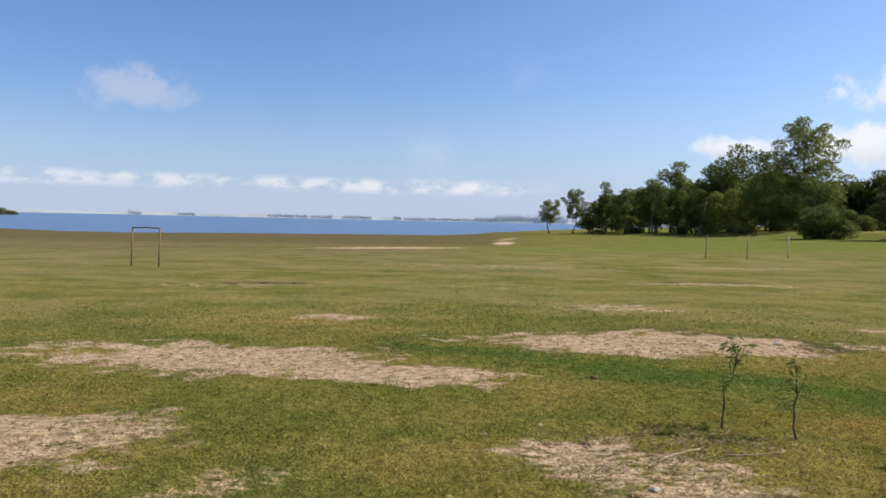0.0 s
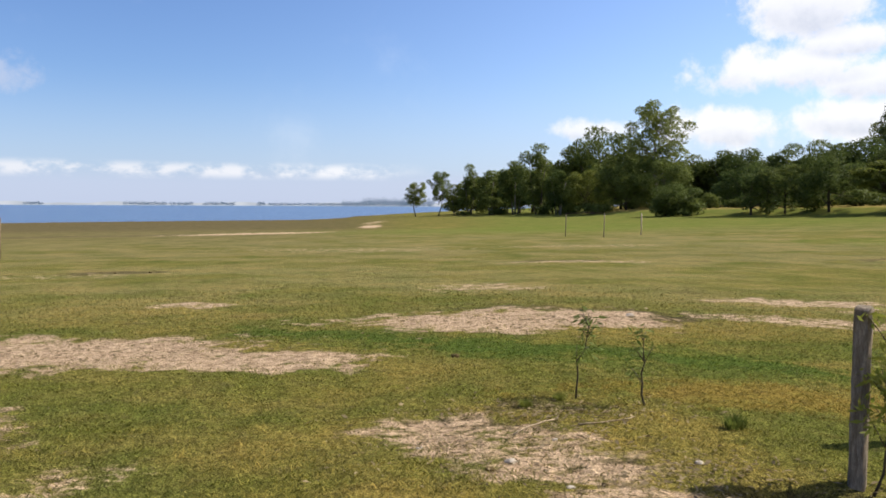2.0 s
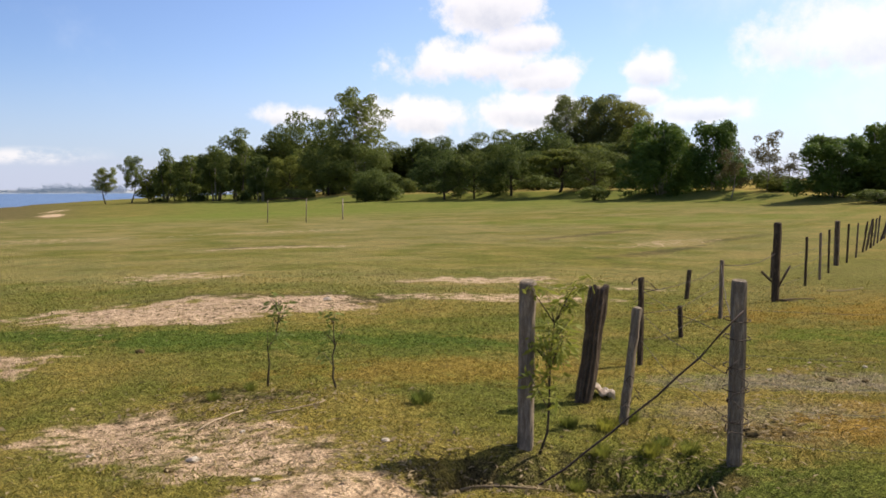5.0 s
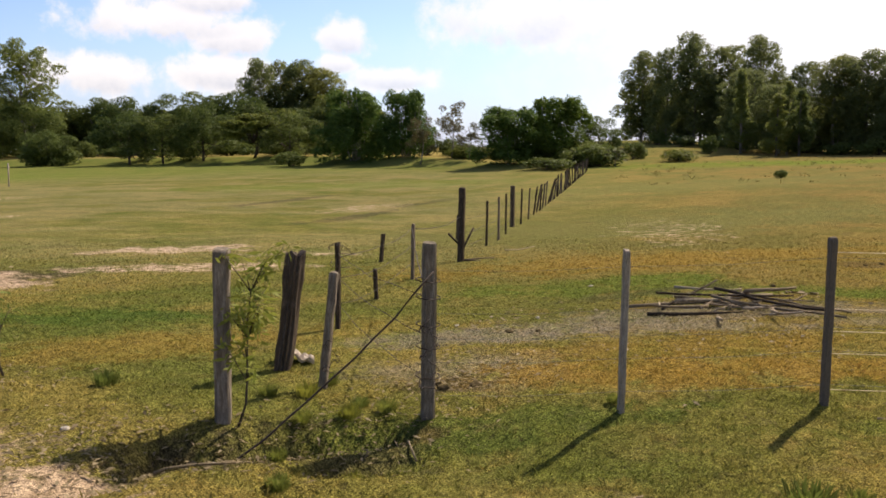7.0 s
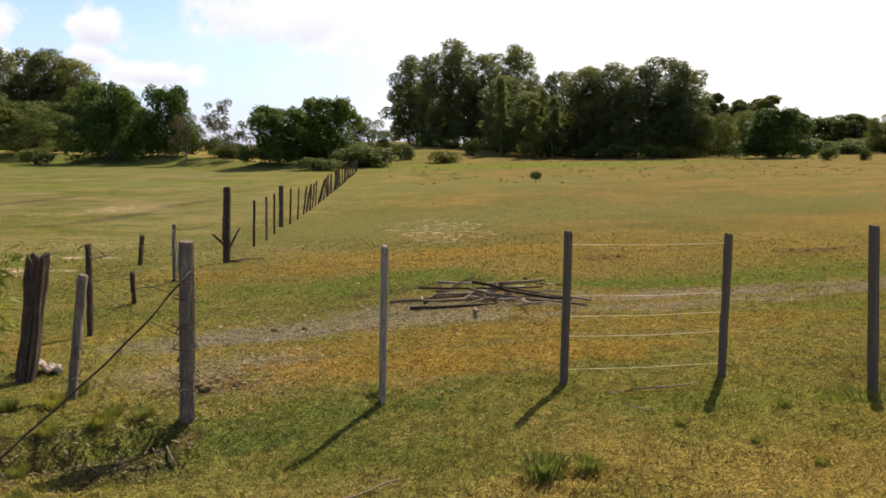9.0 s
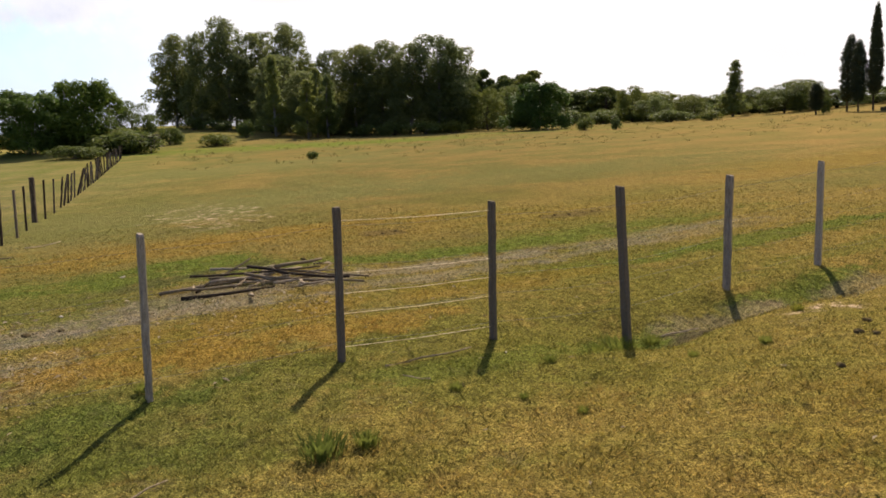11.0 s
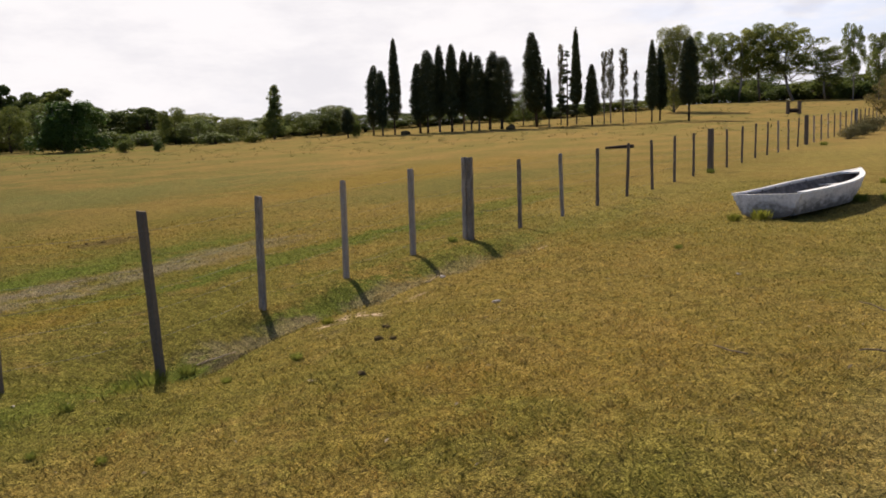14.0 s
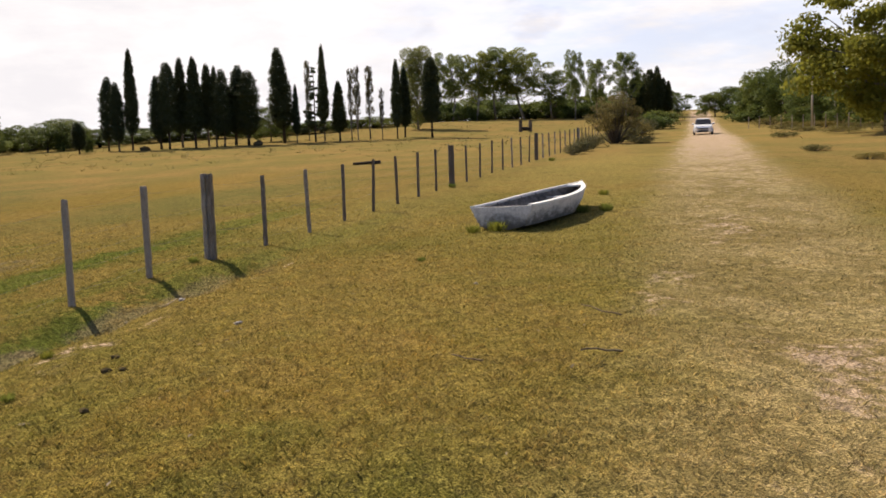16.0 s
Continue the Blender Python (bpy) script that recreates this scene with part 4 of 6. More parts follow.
# azimuth, distance, elevation of the top, width in metres
GROVES = {
    "open": "6.6,250,1.54,6.6; 8.1,245,2.29,6.5; 22.8,180,6.76,12.0; 125.7,150,7.07,7.0; 127.3,150,7.07,7.0; 128.6,152,7.29,7.1; 130.5,150,7.13,9.0; 132.3,150,5.66,7.0; 133.8,140,6.95,3.5; 135.2,135,6.26,3.8; 137.0,135,6.68,4.9",
    "grove": "9.3,240,1.45,9.6; 10.2,235,2.84,7.8; 11.7,228,2.40,12.1; 13.3,220,3.05,11.7; 14.9,210,4.23,11.2; 16.8,204,3.87,10.8; 24.8,190,3.39,10.1; 26.7,185,3.65,9.8; 30.4,178,3.62,10.6; 33.5,172,3.95,10.3; 16.2,190,2.43,8.8",
    "broad": "100.3,112,3.0,5.0; 101.2,114,3.25,5.0; 138.3,155,4.9,5.0; 139.3,156,4.5,4.0; 142.6,150,3.9,5.0; 145.7,122,5.2,6.0; 147.5,108,5.4,6.0; 18.9,200,5.34,13.3; 20.6,180,3.02,9.6; 23.0,175,3.21,9.3; 28.5,180,3.75,10.8; 32.0,175,4.19,10.5; 35.1,170,4.29,10.2; 41.7,160,4.60,8.5; 18.1,186,2.44,8.6; 23.9,150,1.51,7.0; 28.4,142,2.82,8.5; 30.4,138,2.73,7.3; 32.9,135,3.52,8.1; 38.4,126,2.91,7.5; 58.8,100,2.86,4.0; 81.7,118,3.38,4.7; 83.2,130,3.55,6.0; 91.1,130,3.27,3.9; 92.5,125,2.48,4.2; 95.0,120,2.59,4.4; 98.9,125,2.89,4.2; 101.4,128,3.23,5.1; 113.7,98,3.85,3.3; 140.3,170,3.98,5.6; 143.4,150,4.18,7.0; 144.9,130,4.27,5.2; 146.7,110,5.60,7.3; 148.1,100,4.07,5.3; 149.7,90,4.65,4.8; -28.3,900,0.21,26.3",
    "euc": "36.4,190,6.28,7.6; 37.8,195,6.13,7.8; 39.0,190,6.33,7.6; 40.4,188,5.87,11.2; 61.5,150,6.87,6.0; 63.1,145,7.09,5.8; 64.8,142,7.84,7.5; 66.7,145,7.14,6.7; 68.6,140,7.59,6.5; 67.9,125,5.69,6.6; 69.9,120,4.61,5.6; 71.2,150,5.97,5.0; 73.0,122,6.26,6.5; 74.7,120,6.33,6.4; 76.5,118,6.32,6.3; 78.4,118,6.83,7.1; 79.5,122,6.04,6.5; 123.4,110,7.44,4.4",
    "umb": "36.1,130,3.12,9.5; 81.4,165,4.57,6.5; 82.7,165,4.16,6.5; 83.8,170,4.20,6.0; 84.6,165,4.41,8.0; 85.6,165,3.81,6.5; 86.5,165,3.26,6.8; 89.4,150,3.51,6.0",
    "bamboo": "42.7,112,4.33,8.2; 46.0,108,4.19,6.1; 53.0,92,3.23,6.7; 56.0,94,3.86,6.9; 84.9,108,3.47,6.8",
    "thin": "47.0,100,2.83,3.3; 49.1,104,3.85,4.1; 50.2,100,2.48,3.3; 59.9,88,0.77,2.3",
    "shrub": "38.4,112,0.78,4.1; 55.5,84,0.37,4.5; 57.7,90,0.76,3.6; 23.1,152,0.94,6.1; 24.4,150,1.32,6.0; 18.5,175,0.47,7.0; 61.0,100,1.47,3.0; 63.9,95,0.92,4.1; 65.8,112,2.00,2.1; 70.1,62,-0.33,0.8; 93.5,112,1.90,5.2; 96.0,105,1.70,2.8; 88.1,95,1.62,1.8; 90.1,92,1.33,1.1; 102.5,100,2.57,1.7",
    "cone": "67.7,116,5.73,5.0; 69.8,110,4.14,4.4; 71.1,112,4.49,4.2; 70.4,114,4.9,3.8; 97.3,118,4.61,4.7",
    "cypress": "102.1,95,2.96,1.2; 137.5,150,5.0,1.8; 138.6,149,5.5,2.0; 139.2,150,5.2,1.9; 139.7,151,4.7,1.6; 103.8,96,5.69,1.4; 104.4,94,5.37,1.2; 105.2,94,7.38,1.4; 106.9,93,5.74,1.7; 107.4,92,6.57,1.6; 108.2,93,6.89,1.7; 109.0,92,6.93,1.8; 109.8,93,6.53,1.6; 110.3,92,6.38,1.2; 110.8,91,6.16,1.5; 111.5,92,6.40,2.2; 112.3,91,6.07,2.1; 114.6,92,7.49,2.2; 115.4,91,5.19,0.8; 117.2,93,7.69,1.1; 118.2,91,5.35,1.5; 122.0,91,6.67,1.1; 122.5,93,6.22,1.4; 124.3,90,6.77,1.7; 137.8,150,5.42,1.3; 138.3,150,5.26,1.3; 139.0,152,5.65,1.3; 139.4,152,4.92,1.2",
    "conifer": "116.6,91,6.48,2.5",
    "poplar": "119.0,91,5.85,1.0; 119.4,92,5.98,1.1; 120.2,92,6.00,1.3; 121.0,90,4.63,0.8; 116.2,94,6.37,1.0",
    "bush": "136.2,62,4.18,4.1",
}
made = {}


def plant(kind, az, r, top, width):
    name, label, h, w, key, leaf, count, bark, form, models = KINDS[kind]
    x, y, z = at(az, r)
    tall = max(0.4, r * math.tan(radians(top)) + EYE - z)
    which = (kind, random.randrange(models))
    sx, sz = SPREAD.get(kind, 1.1) * width / w, tall / h
    m = pose(x, y, z, 0, 0, random.random() * 360) @ Matrix.Diagonal((sx, sx, sz, 1))
    if which not in made:
        made[which] = tree(kind, name, h, w, len(made) * 7 + 3, label, key, leaf, count, bark, form)
        made[which].matrix_basis = m
        if kind in ("shrub", "bush", "bamboo"):
            tagged(made[which], category="shrub" if kind != "bamboo" else "bamboo")
        return made[which]
    src = made[which]
    ob = copy_thing(src, m)
    ob.matrix_basis = m
    return ob


for kind, rows in GROVES.items():
    for row in rows.split(";"):
        if row.strip():
            plant(kind, *(float(v) for v in row.split(",")))

# hazy tree line beyond the dry pasture
rng = np.random.default_rng(6)
for k in range(15):
    plant("wood", 81.8 + 0.75 * k + 0.4 * rng.random(), 150 + 14 * rng.random(), 2.75 + 0.55 * rng.random(), 7 + 3 * rng.random())
for k in range(12):
    plant("wood", 92.5 + 0.85 * k + 0.4 * rng.random(), 132 + 10 * rng.random(), 2.1 + 0.6 * rng.random(), 5 + 2 * rng.random())
for k in range(16):
    plant("wood", 103 + 1.15 * k + 0.5 * rng.random(), 118 + 14 * rng.random(), 2.25 + 0.6 * rng.random() + 0.02 * k, 5 + 3 * rng.random())
for k in range(10):
    plant("wood", 127.5 + 0.95 * k + 0.5 * rng.random(), 168 + 8 * rng.random(), 3.4 + 1.0 * rng.random(), 8 + 2 * rng.random())
for k in range(24):
    az, r = 122.5 + 0.66 * k + 0.3 * rng.random(), 150 + 12 * rng.random()
    plant("shrub", az, r, math.degrees(math.atan2(at(az, r)[2] + 3.0 + 2.0 * rng.random() - EYE, r)), 5 + 3 * rng.random())
for k in range(22):
    az, r = 80.5 + 0.95 * k + 0.4 * rng.random(), 126 + 10 * rng.random()
    plant("shrub", az, r, math.degrees(math.atan2(at(az, r)[2] + 2.2 + 1.6 * rng.random() - EYE, r)), 4 + 2 * rng.random())
# the depth of the wood, behind and below its front trees
rng = np.random.default_rng(5)
for k in range(46):
    az = 9.5 + 34 * (k + rng.random()) / 46
    edge = np.interp(az, (9, 18, 24, 30, 36, 44), (240, 195, 172, 158, 146, 130))
    top = np.interp(az, (9, 12, 15, 19, 24, 30, 36, 44), (1.6, 2.3, 3.2, 4.0, 3.1, 3.2, 3.6, 3.6))
    plant("wood", az, edge + 14 + 26 * rng.random(), top * (0.75 + 0.3 * rng.random()), 9 + 4 * rng.random())
for k in range(40):
    az = 9 + 50 * (k + rng.random()) / 40
    if az < 18 and k % 2:
        continue
    edge = np.interp(az, (8, 18, 24, 30, 36, 44, 50, 59), (243, 193, 168, 152, 140, 122, 104, 88))
    ground = math.degrees(math.atan2(at(az, edge)[2] - EYE, edge))
    plant("shrub", az, edge + 6 * rng.random(), ground + math.degrees((1.6 + 2.2 * rng.random()) / edge), 3.5 + 3.5 * rng.random())
for k in range(16):
    az = 61.2 + 19 * (k + 0.6 * rng.random()) / 16
    plant("wood", az, 154 if az < 70.5 else 130, 4.2 + 1.4 * rng.random() if az < 70 else 3.6 + 1.2 * rng.random(), 8)
for az, r in ((62.5, 138), (64, 130), (66, 136), (67.5, 132), (71.5, 124), (73.5, 114), (75.5, 113), (77.5, 112), (79.3, 114)):
    ground = math.degrees(math.atan2(at(az, r)[2] - EYE, r))
    plant("shrub", az, r, ground + math.degrees(2.4 / r), 4.0)


def plane_tree():
    """Spreading tree with yellowing leaves beside the lane."""
    rg = np.random.default_rng(21)
    root = new("plane_tree")
    limbs, lobes = [limb_to(rg, (0, 0, -0.3), (0.1, 0, 4.4), 0.17, 0.12, 0.03)], []
    for i in range(32):
        a, k = i * 2.4, 2.0 + 3.8 * rg.random()
        c = (math.cos(a) * k, math.sin(a) * k, 2.5 + 8.2 * rg.random() * (1.1 - k / 9))
        limbs.append(limb_to(rg, (0.05, 0, 2.0 + 2.4 * rg.random()), c, 0.10, 0.02, 0.08))
        for q in range(3):
            s = 0.7 + 0.7 * rg.random()
            lobes.append((c[0] + rg.normal() * 0.8, c[1] + rg.normal() * 0.8, c[2] + rg.normal() * 0.7, s * 1.2, s * 1.2, s * 0.7))
    verts, faces = [], []
    for pts, radii in limbs:
        tube(verts, faces, pts, radii)
    link("trunk", verts, faces, M_BARK, root, smooth=True)
    quads_mesh("crown", crown(rg, lobes, 32000, 0.125, shell=0.15, flat=1.5), M_LEAF["plane"], root)
    x, y, z = at(152.7, 60)
    root.matrix_basis = pose(x, y, z)
    tagged(root, "spreading plane tree with yellowing leaves beside the lane", "tree")


plane_tree()


# ---- far shore ----
def far_shore():
    # blue-grey emission stands in for haze over the far tree belts
    m, n = material("far_woods_haze_glow")
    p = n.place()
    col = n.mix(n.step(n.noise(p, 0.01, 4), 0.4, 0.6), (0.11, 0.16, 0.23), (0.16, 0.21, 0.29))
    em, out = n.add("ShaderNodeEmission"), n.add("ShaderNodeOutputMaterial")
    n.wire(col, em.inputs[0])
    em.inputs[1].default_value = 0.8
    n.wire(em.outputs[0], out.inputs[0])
    # the far fields glow too, with the haze painted into their pale colour
    m2, n2 = material("far_fields_haze_glow")
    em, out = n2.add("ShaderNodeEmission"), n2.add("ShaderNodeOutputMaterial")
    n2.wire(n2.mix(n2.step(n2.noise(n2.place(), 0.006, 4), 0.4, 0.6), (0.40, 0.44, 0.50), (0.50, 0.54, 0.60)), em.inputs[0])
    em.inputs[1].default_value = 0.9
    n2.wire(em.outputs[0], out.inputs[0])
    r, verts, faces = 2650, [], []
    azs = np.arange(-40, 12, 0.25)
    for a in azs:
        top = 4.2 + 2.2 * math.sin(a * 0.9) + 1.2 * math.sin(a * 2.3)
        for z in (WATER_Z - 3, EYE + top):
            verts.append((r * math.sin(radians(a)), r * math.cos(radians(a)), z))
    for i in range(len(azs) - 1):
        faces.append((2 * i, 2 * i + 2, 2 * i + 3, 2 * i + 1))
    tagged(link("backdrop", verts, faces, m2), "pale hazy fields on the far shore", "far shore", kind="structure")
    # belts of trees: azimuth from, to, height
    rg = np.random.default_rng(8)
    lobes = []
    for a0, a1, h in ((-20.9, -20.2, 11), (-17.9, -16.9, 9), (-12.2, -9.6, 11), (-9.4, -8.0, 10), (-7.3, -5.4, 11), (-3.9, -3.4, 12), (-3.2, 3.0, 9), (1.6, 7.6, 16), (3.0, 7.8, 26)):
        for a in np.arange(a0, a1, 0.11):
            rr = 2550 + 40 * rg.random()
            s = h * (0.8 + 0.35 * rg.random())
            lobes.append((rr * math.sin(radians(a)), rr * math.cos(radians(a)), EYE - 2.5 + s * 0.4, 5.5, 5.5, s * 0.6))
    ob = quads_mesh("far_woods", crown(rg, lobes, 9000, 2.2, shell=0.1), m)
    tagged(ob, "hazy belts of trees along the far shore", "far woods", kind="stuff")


far_shore()

# ---- fences ----
def post_mesh(name, w, d, h, rg, rough=0.006, top=0.0):
    """A squared, weathered post with worn edges, its foot 0.3 m in the ground."""
    bm = bmesh.new()
    rings, c = [], 0.16
    zs = [-0.3, 0.0, 0.12 * h, 0.25 * h, 0.37 * h, 0.5 * h, 0.62 * h, 0.75 * h, 0.88 * h, h - 0.02, h]
    for i, z in enumerate(zs):
        k = 0.86 if i == len(zs) - 1 else 1.0
        ring = []
        for sx, sy in ((1, -1 + 2 * c), (1, 1 - 2 * c), (1 - 2 * c, 1), (-1 + 2 * c, 1), (-1, 1 - 2 * c), (-1, -1 + 2 * c), (-1 + 2 * c, -1), (1 - 2 * c, -1)):
            tilt = top * sx * w * 0.5 if i >= len(zs) - 2 else 0.0
            ring.append(bm.verts.new((sx * w / 2 * k + rg.normal() * rough, sy * d / 2 * k + rg.normal() * rough, z + tilt + (rg.normal() * rough * 1.5 if i >= len(zs) - 2 else 0))))
        rings.append(ring)
    for a, b in zip(rings, rings[1:]):
        for k in range(8):
            bm.faces.new((a[k], a[(k + 1) % 8], b[(k + 1) % 8], b[k]))
    bm.faces.new(rings[-1])
    bm.faces.new(list(reversed(rings[0])))
    me = bpy.data.meshes.new(name)
    bm.to_mesh(me)
    bm.free()
    return me


def set_post(me, mat, parent, x, y, turn=0.0, lean=(0, 0), z=None, label=""):
    if not me.materials:
        me.materials.append(mat)
    ob = new("post", me)
    ob.parent = parent
    ob.matrix_basis = pose(x, y, float(height(x, y)) if z is None else z, lean[0], lean[1], 0) @ pose(0, 0, 0, 0, 0, turn)
    return tagged(ob, label)


def gnarled_mesh(h, rg):
    """A thick split post: cracked faces, a swollen shoulder and a broken top."""
    bm = bmesh.new()
    rings, n, m = [], 26, 20
    grain = rg.normal(size=n) * 0.10
    for i in range(m):
        t = i / (m - 1)
        z = -0.3 + (h + 0.3) * t
        up = max(0.0, z / h)
        swell = 0.074 + 0.005 * math.sin(up * 9.0) + 0.008 * up
        ring = []
        for k in range(n):
            a = 2 * math.pi * k / n
            r = swell * (1 + grain[k] + 0.05 * math.sin(3 * a + up * 4) + 0.16 * math.exp(-((up - 0.78) / 0.09) ** 2) * max(0.0, math.cos(a + 0.6)) + 0.03 * rg.normal())
            for crack, lo, hi in ((0.9, 0.2, 0.9), (3.6, 0.0, 0.7), (5.2, 0.45, 0.95)):
                if lo < up < hi and abs(a - crack - 0.12 * math.sin(up * 7)) < 0.13:
                    r *= 0.82
            top = 0.018 * math.sin(2.3 * a + 1.0) + 0.012 * rg.normal() if i == m - 1 else 0.0
            ring.append(bm.verts.new((r * 1.2 * math.cos(a) + 0.02 * math.sin(up * 5), r * math.sin(a), z + top)))
        rings.append(ring)
    for a, b in zip(rings, rings[1:]):
        for k in range(n):
            bm.faces.new((a[k], a[(k + 1) % n], b[(k + 1) % n], b[k]))
    mid = bm.verts.new((0, 0, h - 0.02))
    for k in range(n):
        bm.faces.new((rings[-1][k], rings[-1][(k + 1) % n], mid))
    bm.faces.new(list(reversed(rings[0])))
    me = bpy.data.meshes.new("post")
    bm.to_mesh(me)
    bm.free()
    return me


rp = np.random.default_rng(11)
M_CORD = plain_material("pale_cord", (0.62, 0.47, 0.25), 0.6)
fence = tagged(new("wire_fence"), "grey wooden post and wire fence along the pasture", "fence")
# first posts, placed one by one: x, y, height, thickness, lean
FOOT = {3.84: -0.40, 5.08: -0.37}
NEAR = [(3.84, 5.42, 1.33, 0.135, (0, 0.6)), (5.08, 4.53, 1.32, 0.122, (0, 0.6)), (6.08, 3.42, 1.26, 0.068, (0.5, 0)), (7.03, 2.22, 1.28, 0.072, (0, 0)),
        (7.93, 1.08, 1.25, 0.07, (0, 0)), (8.55, -0.12, 1.58, 0.085, (-3.0, 0.5)), (10.25, -1.22, 1.27, 0.08, (0.4, 0)), (11.30, -2.40, 1.25, 0.07, (0, 0)),
        (12.33, -3.60, 1.23, 0.08, (-0.4, 0))]
line = [(x, y) for x, y, *_ in NEAR]
for x, y, h, w, lean in NEAR:
    set_post(post_mesh("post", w, w * (0.85 if w > 0.1 else 0.75), h, rp, 0.002 if w < 0.1 else 0.0028, 0.1), M_POST, fence, x, y, 42 if w < 0.1 else 49, lean, FOOT.get(x),
             label="stout square post with a worn top" if w > 0.1 else "")
double = post_mesh("post", 0.085, 0.10, 1.30, rp, 0.004)
slim = [post_mesh("post", 0.064, 0.052, 1.22, rp, 0.003) for _ in range(4)]
sx, sy = 13.35, -4.82
for k in range(31):
    x, y = (sx + 1.165 * k, sy - 1.405 * k) if k <= 8 else (sx + 9.32 + 1.12 * (k - 8), sy - 11.24 - 1.43 * (k - 8))
    line.append((x, y))
    lean = (rp.normal() * 1.0, rp.normal() * 1.0)
    if k % 8 == 0:
        for s in (-0.045, 0.045):
            set_post(double, M_POST, fence, x + s * 0.77, y + s * 0.64, 40, (0, 0), label="heavy double straining post")
    else:
        set_post(slim[k % 4], M_POST, fence, x, y, 40 + rp.normal() * 5, lean)
for lift in (0.16, 0.42, 0.60, 0.80, 1.13):
    verts, faces = [], []
    pts = []
    for (x0, y0), (x1, y1) in zip(line[1:], line[2:]):
        z0, z1 = float(height(x0, y0)) + lift, float(height(x1, y1)) + lift
        if abs(x0 - 8.55) < 0.01:
            z0 += 0.28
        if abs(x1 - 8.55) < 0.01:
            z1 += 0.28
        for t in (0.0, 0.5):
            pts.append((x0 + (x1 - x0) * t, y0 + (y1 - y0) * t, z0 + (z1 - z0) * t - (0.02 if t else 0)))
    tube(verts, faces, pts, [0.0016] * len(pts), 4)
    link("wire", verts, faces, M_WIRE, fence, "thin shining fence wire")

# one span strung with pale cord
for lift in (0.12, 0.40, 0.57, 0.74, 1.17):
    verts, faces = [], []
    a, b = Vector((7.03, 2.22, float(height(7.03, 2.22)) + lift)), Vector((7.93, 1.08, float(height(7.93, 1.08)) + lift))
    tube(verts, faces, [a, a.lerp(b, 0.5) - Vector((0, 0, 0.012)), b], [0.0026] * 3, 5)
    link("cord", verts, faces, M_CORD, fence, "pale straw-coloured cord")

old = tagged(new("old_fence"), "old dark post fence with loose rusty wire", "fence")
# posts of the cross fence: x, y, height, thickness, lean x, lean y
CROSS = [(5.30, 6.60, 1.12, 0.17, 4.6, 5.8), (5.22, 5.93, 1.05, 0.08, 3.8, 4.7), (7.17, 7.93, 1.05, 0.065, -1, 1), (9.22, 9.38, 0.46, 0.065, -1, -3), (11.19, 10.5, 0.98, 0.065, 0, 1),
         (12.94, 13.09, 0.60, 0.08, 2, 5), (14.4, 12.1, 1.62, 0.15, 0, 1), (17.3, 13.7, 1.15, 0.06, 1, 0), (18.6, 15.8, 0.7, 0.06, 0, 2), (19.1, 14.7, 1.2, 0.06, -1, 1),
         (21.4, 16.2, 1.25, 0.06, 0, 0), (24.4, 18.2, 1.45, 0.16, 0, 0), (25.6, 18.7, 1.3, 0.06, 0, 2), (28.0, 20.1, 1.25, 0.06, 0, 4)]
for i, (x, y, h, w, lx, ly) in enumerate(CROSS):
    big = w > 0.12
    set_post(gnarled_mesh(h, rp) if i == 0 else post_mesh("post", w, w * 0.9, h, rp, 0.003, 0.05), M_STUMP if i == 0 else M_POST if i == 1 else M_OLD, old, x, y, 20 + rp.normal() * 10, (lx, ly),
             label="thick split dark post, cracked and leaning" if i == 0 else "")
stake = [post_mesh("post", 0.075, 0.06, 1.22, rp, 0.008) for _ in range(5)]
for k in range(36):
    t = (k + 0.5 * rp.random()) / 36
    x, y = 30.0 + 40.0 * t, 21.3 + 22.2 * t
    set_post(stake[k % 5], M_OLD, old, x, y, rp.random() * 90, (rp.normal() * 5, 8 + rp.normal() * 7 if t < 0.4 else rp.normal() * 5))


def strand(name, pts, r, mat, parent, label=""):
    verts, faces = [], []
    tube(verts, faces, pts, [r] * len(pts), 5)
    return link(name, verts, faces, mat, parent, label, smooth=True)


def hang(a, b, sag, n=9, wob=0.0, rg=None):
    a, b = Vector(a), Vector(b)
    out = []
    for i in range(n):
        t = i / (n - 1)
        p = a.lerp(b, t)
        p.z -= sag * 4 * t * (1 - t)
        if wob and 0 < i < n - 1:
            p += Vector(rg.normal(size=3)) * wob
        out.append(p)
    return out


g = lambda x, y, dz=0.0: (x, y, float(height(x, y)) + dz)
strand("wire", hang(g(3.2, 5.1, 0.04), g(5.02, 4.42, 1.16), 0.12, 13, 0.006, rp), 0.008, M_RUST, old, "rusty twisted wire rope")
strand("wire", hang(g(5.1, 4.6, 1.02), g(11.19, 10.5, 0.9), 0.12, 9, 0.01, rp), 0.006, M_RUST, old)
strand("wire", hang(g(11.19, 10.5, 0.9), g(14.4, 12.1, 1.0), 0.1, 7, 0.01, rp), 0.006, M_RUST, old)
for dz in (0.3, 0.62, 0.92):
    strand("wire", hang(g(5.1, 4.6, dz), g(7.17, 7.93, dz), 0.05, 7, 0.01, rp), 0.003, M_RUST, old)
    strand("wire", hang(g(7.17, 7.93, dz), g(11.19, 10.5, dz), 0.12, 7, 0.02, rp), 0.004, M_RUST, old)
    strand("wire", hang(g(14.4, 12.1, dz), g(24.4, 18.2, dz), 0.1, 9, 0.01, rp), 0.004, M_RUST, old)
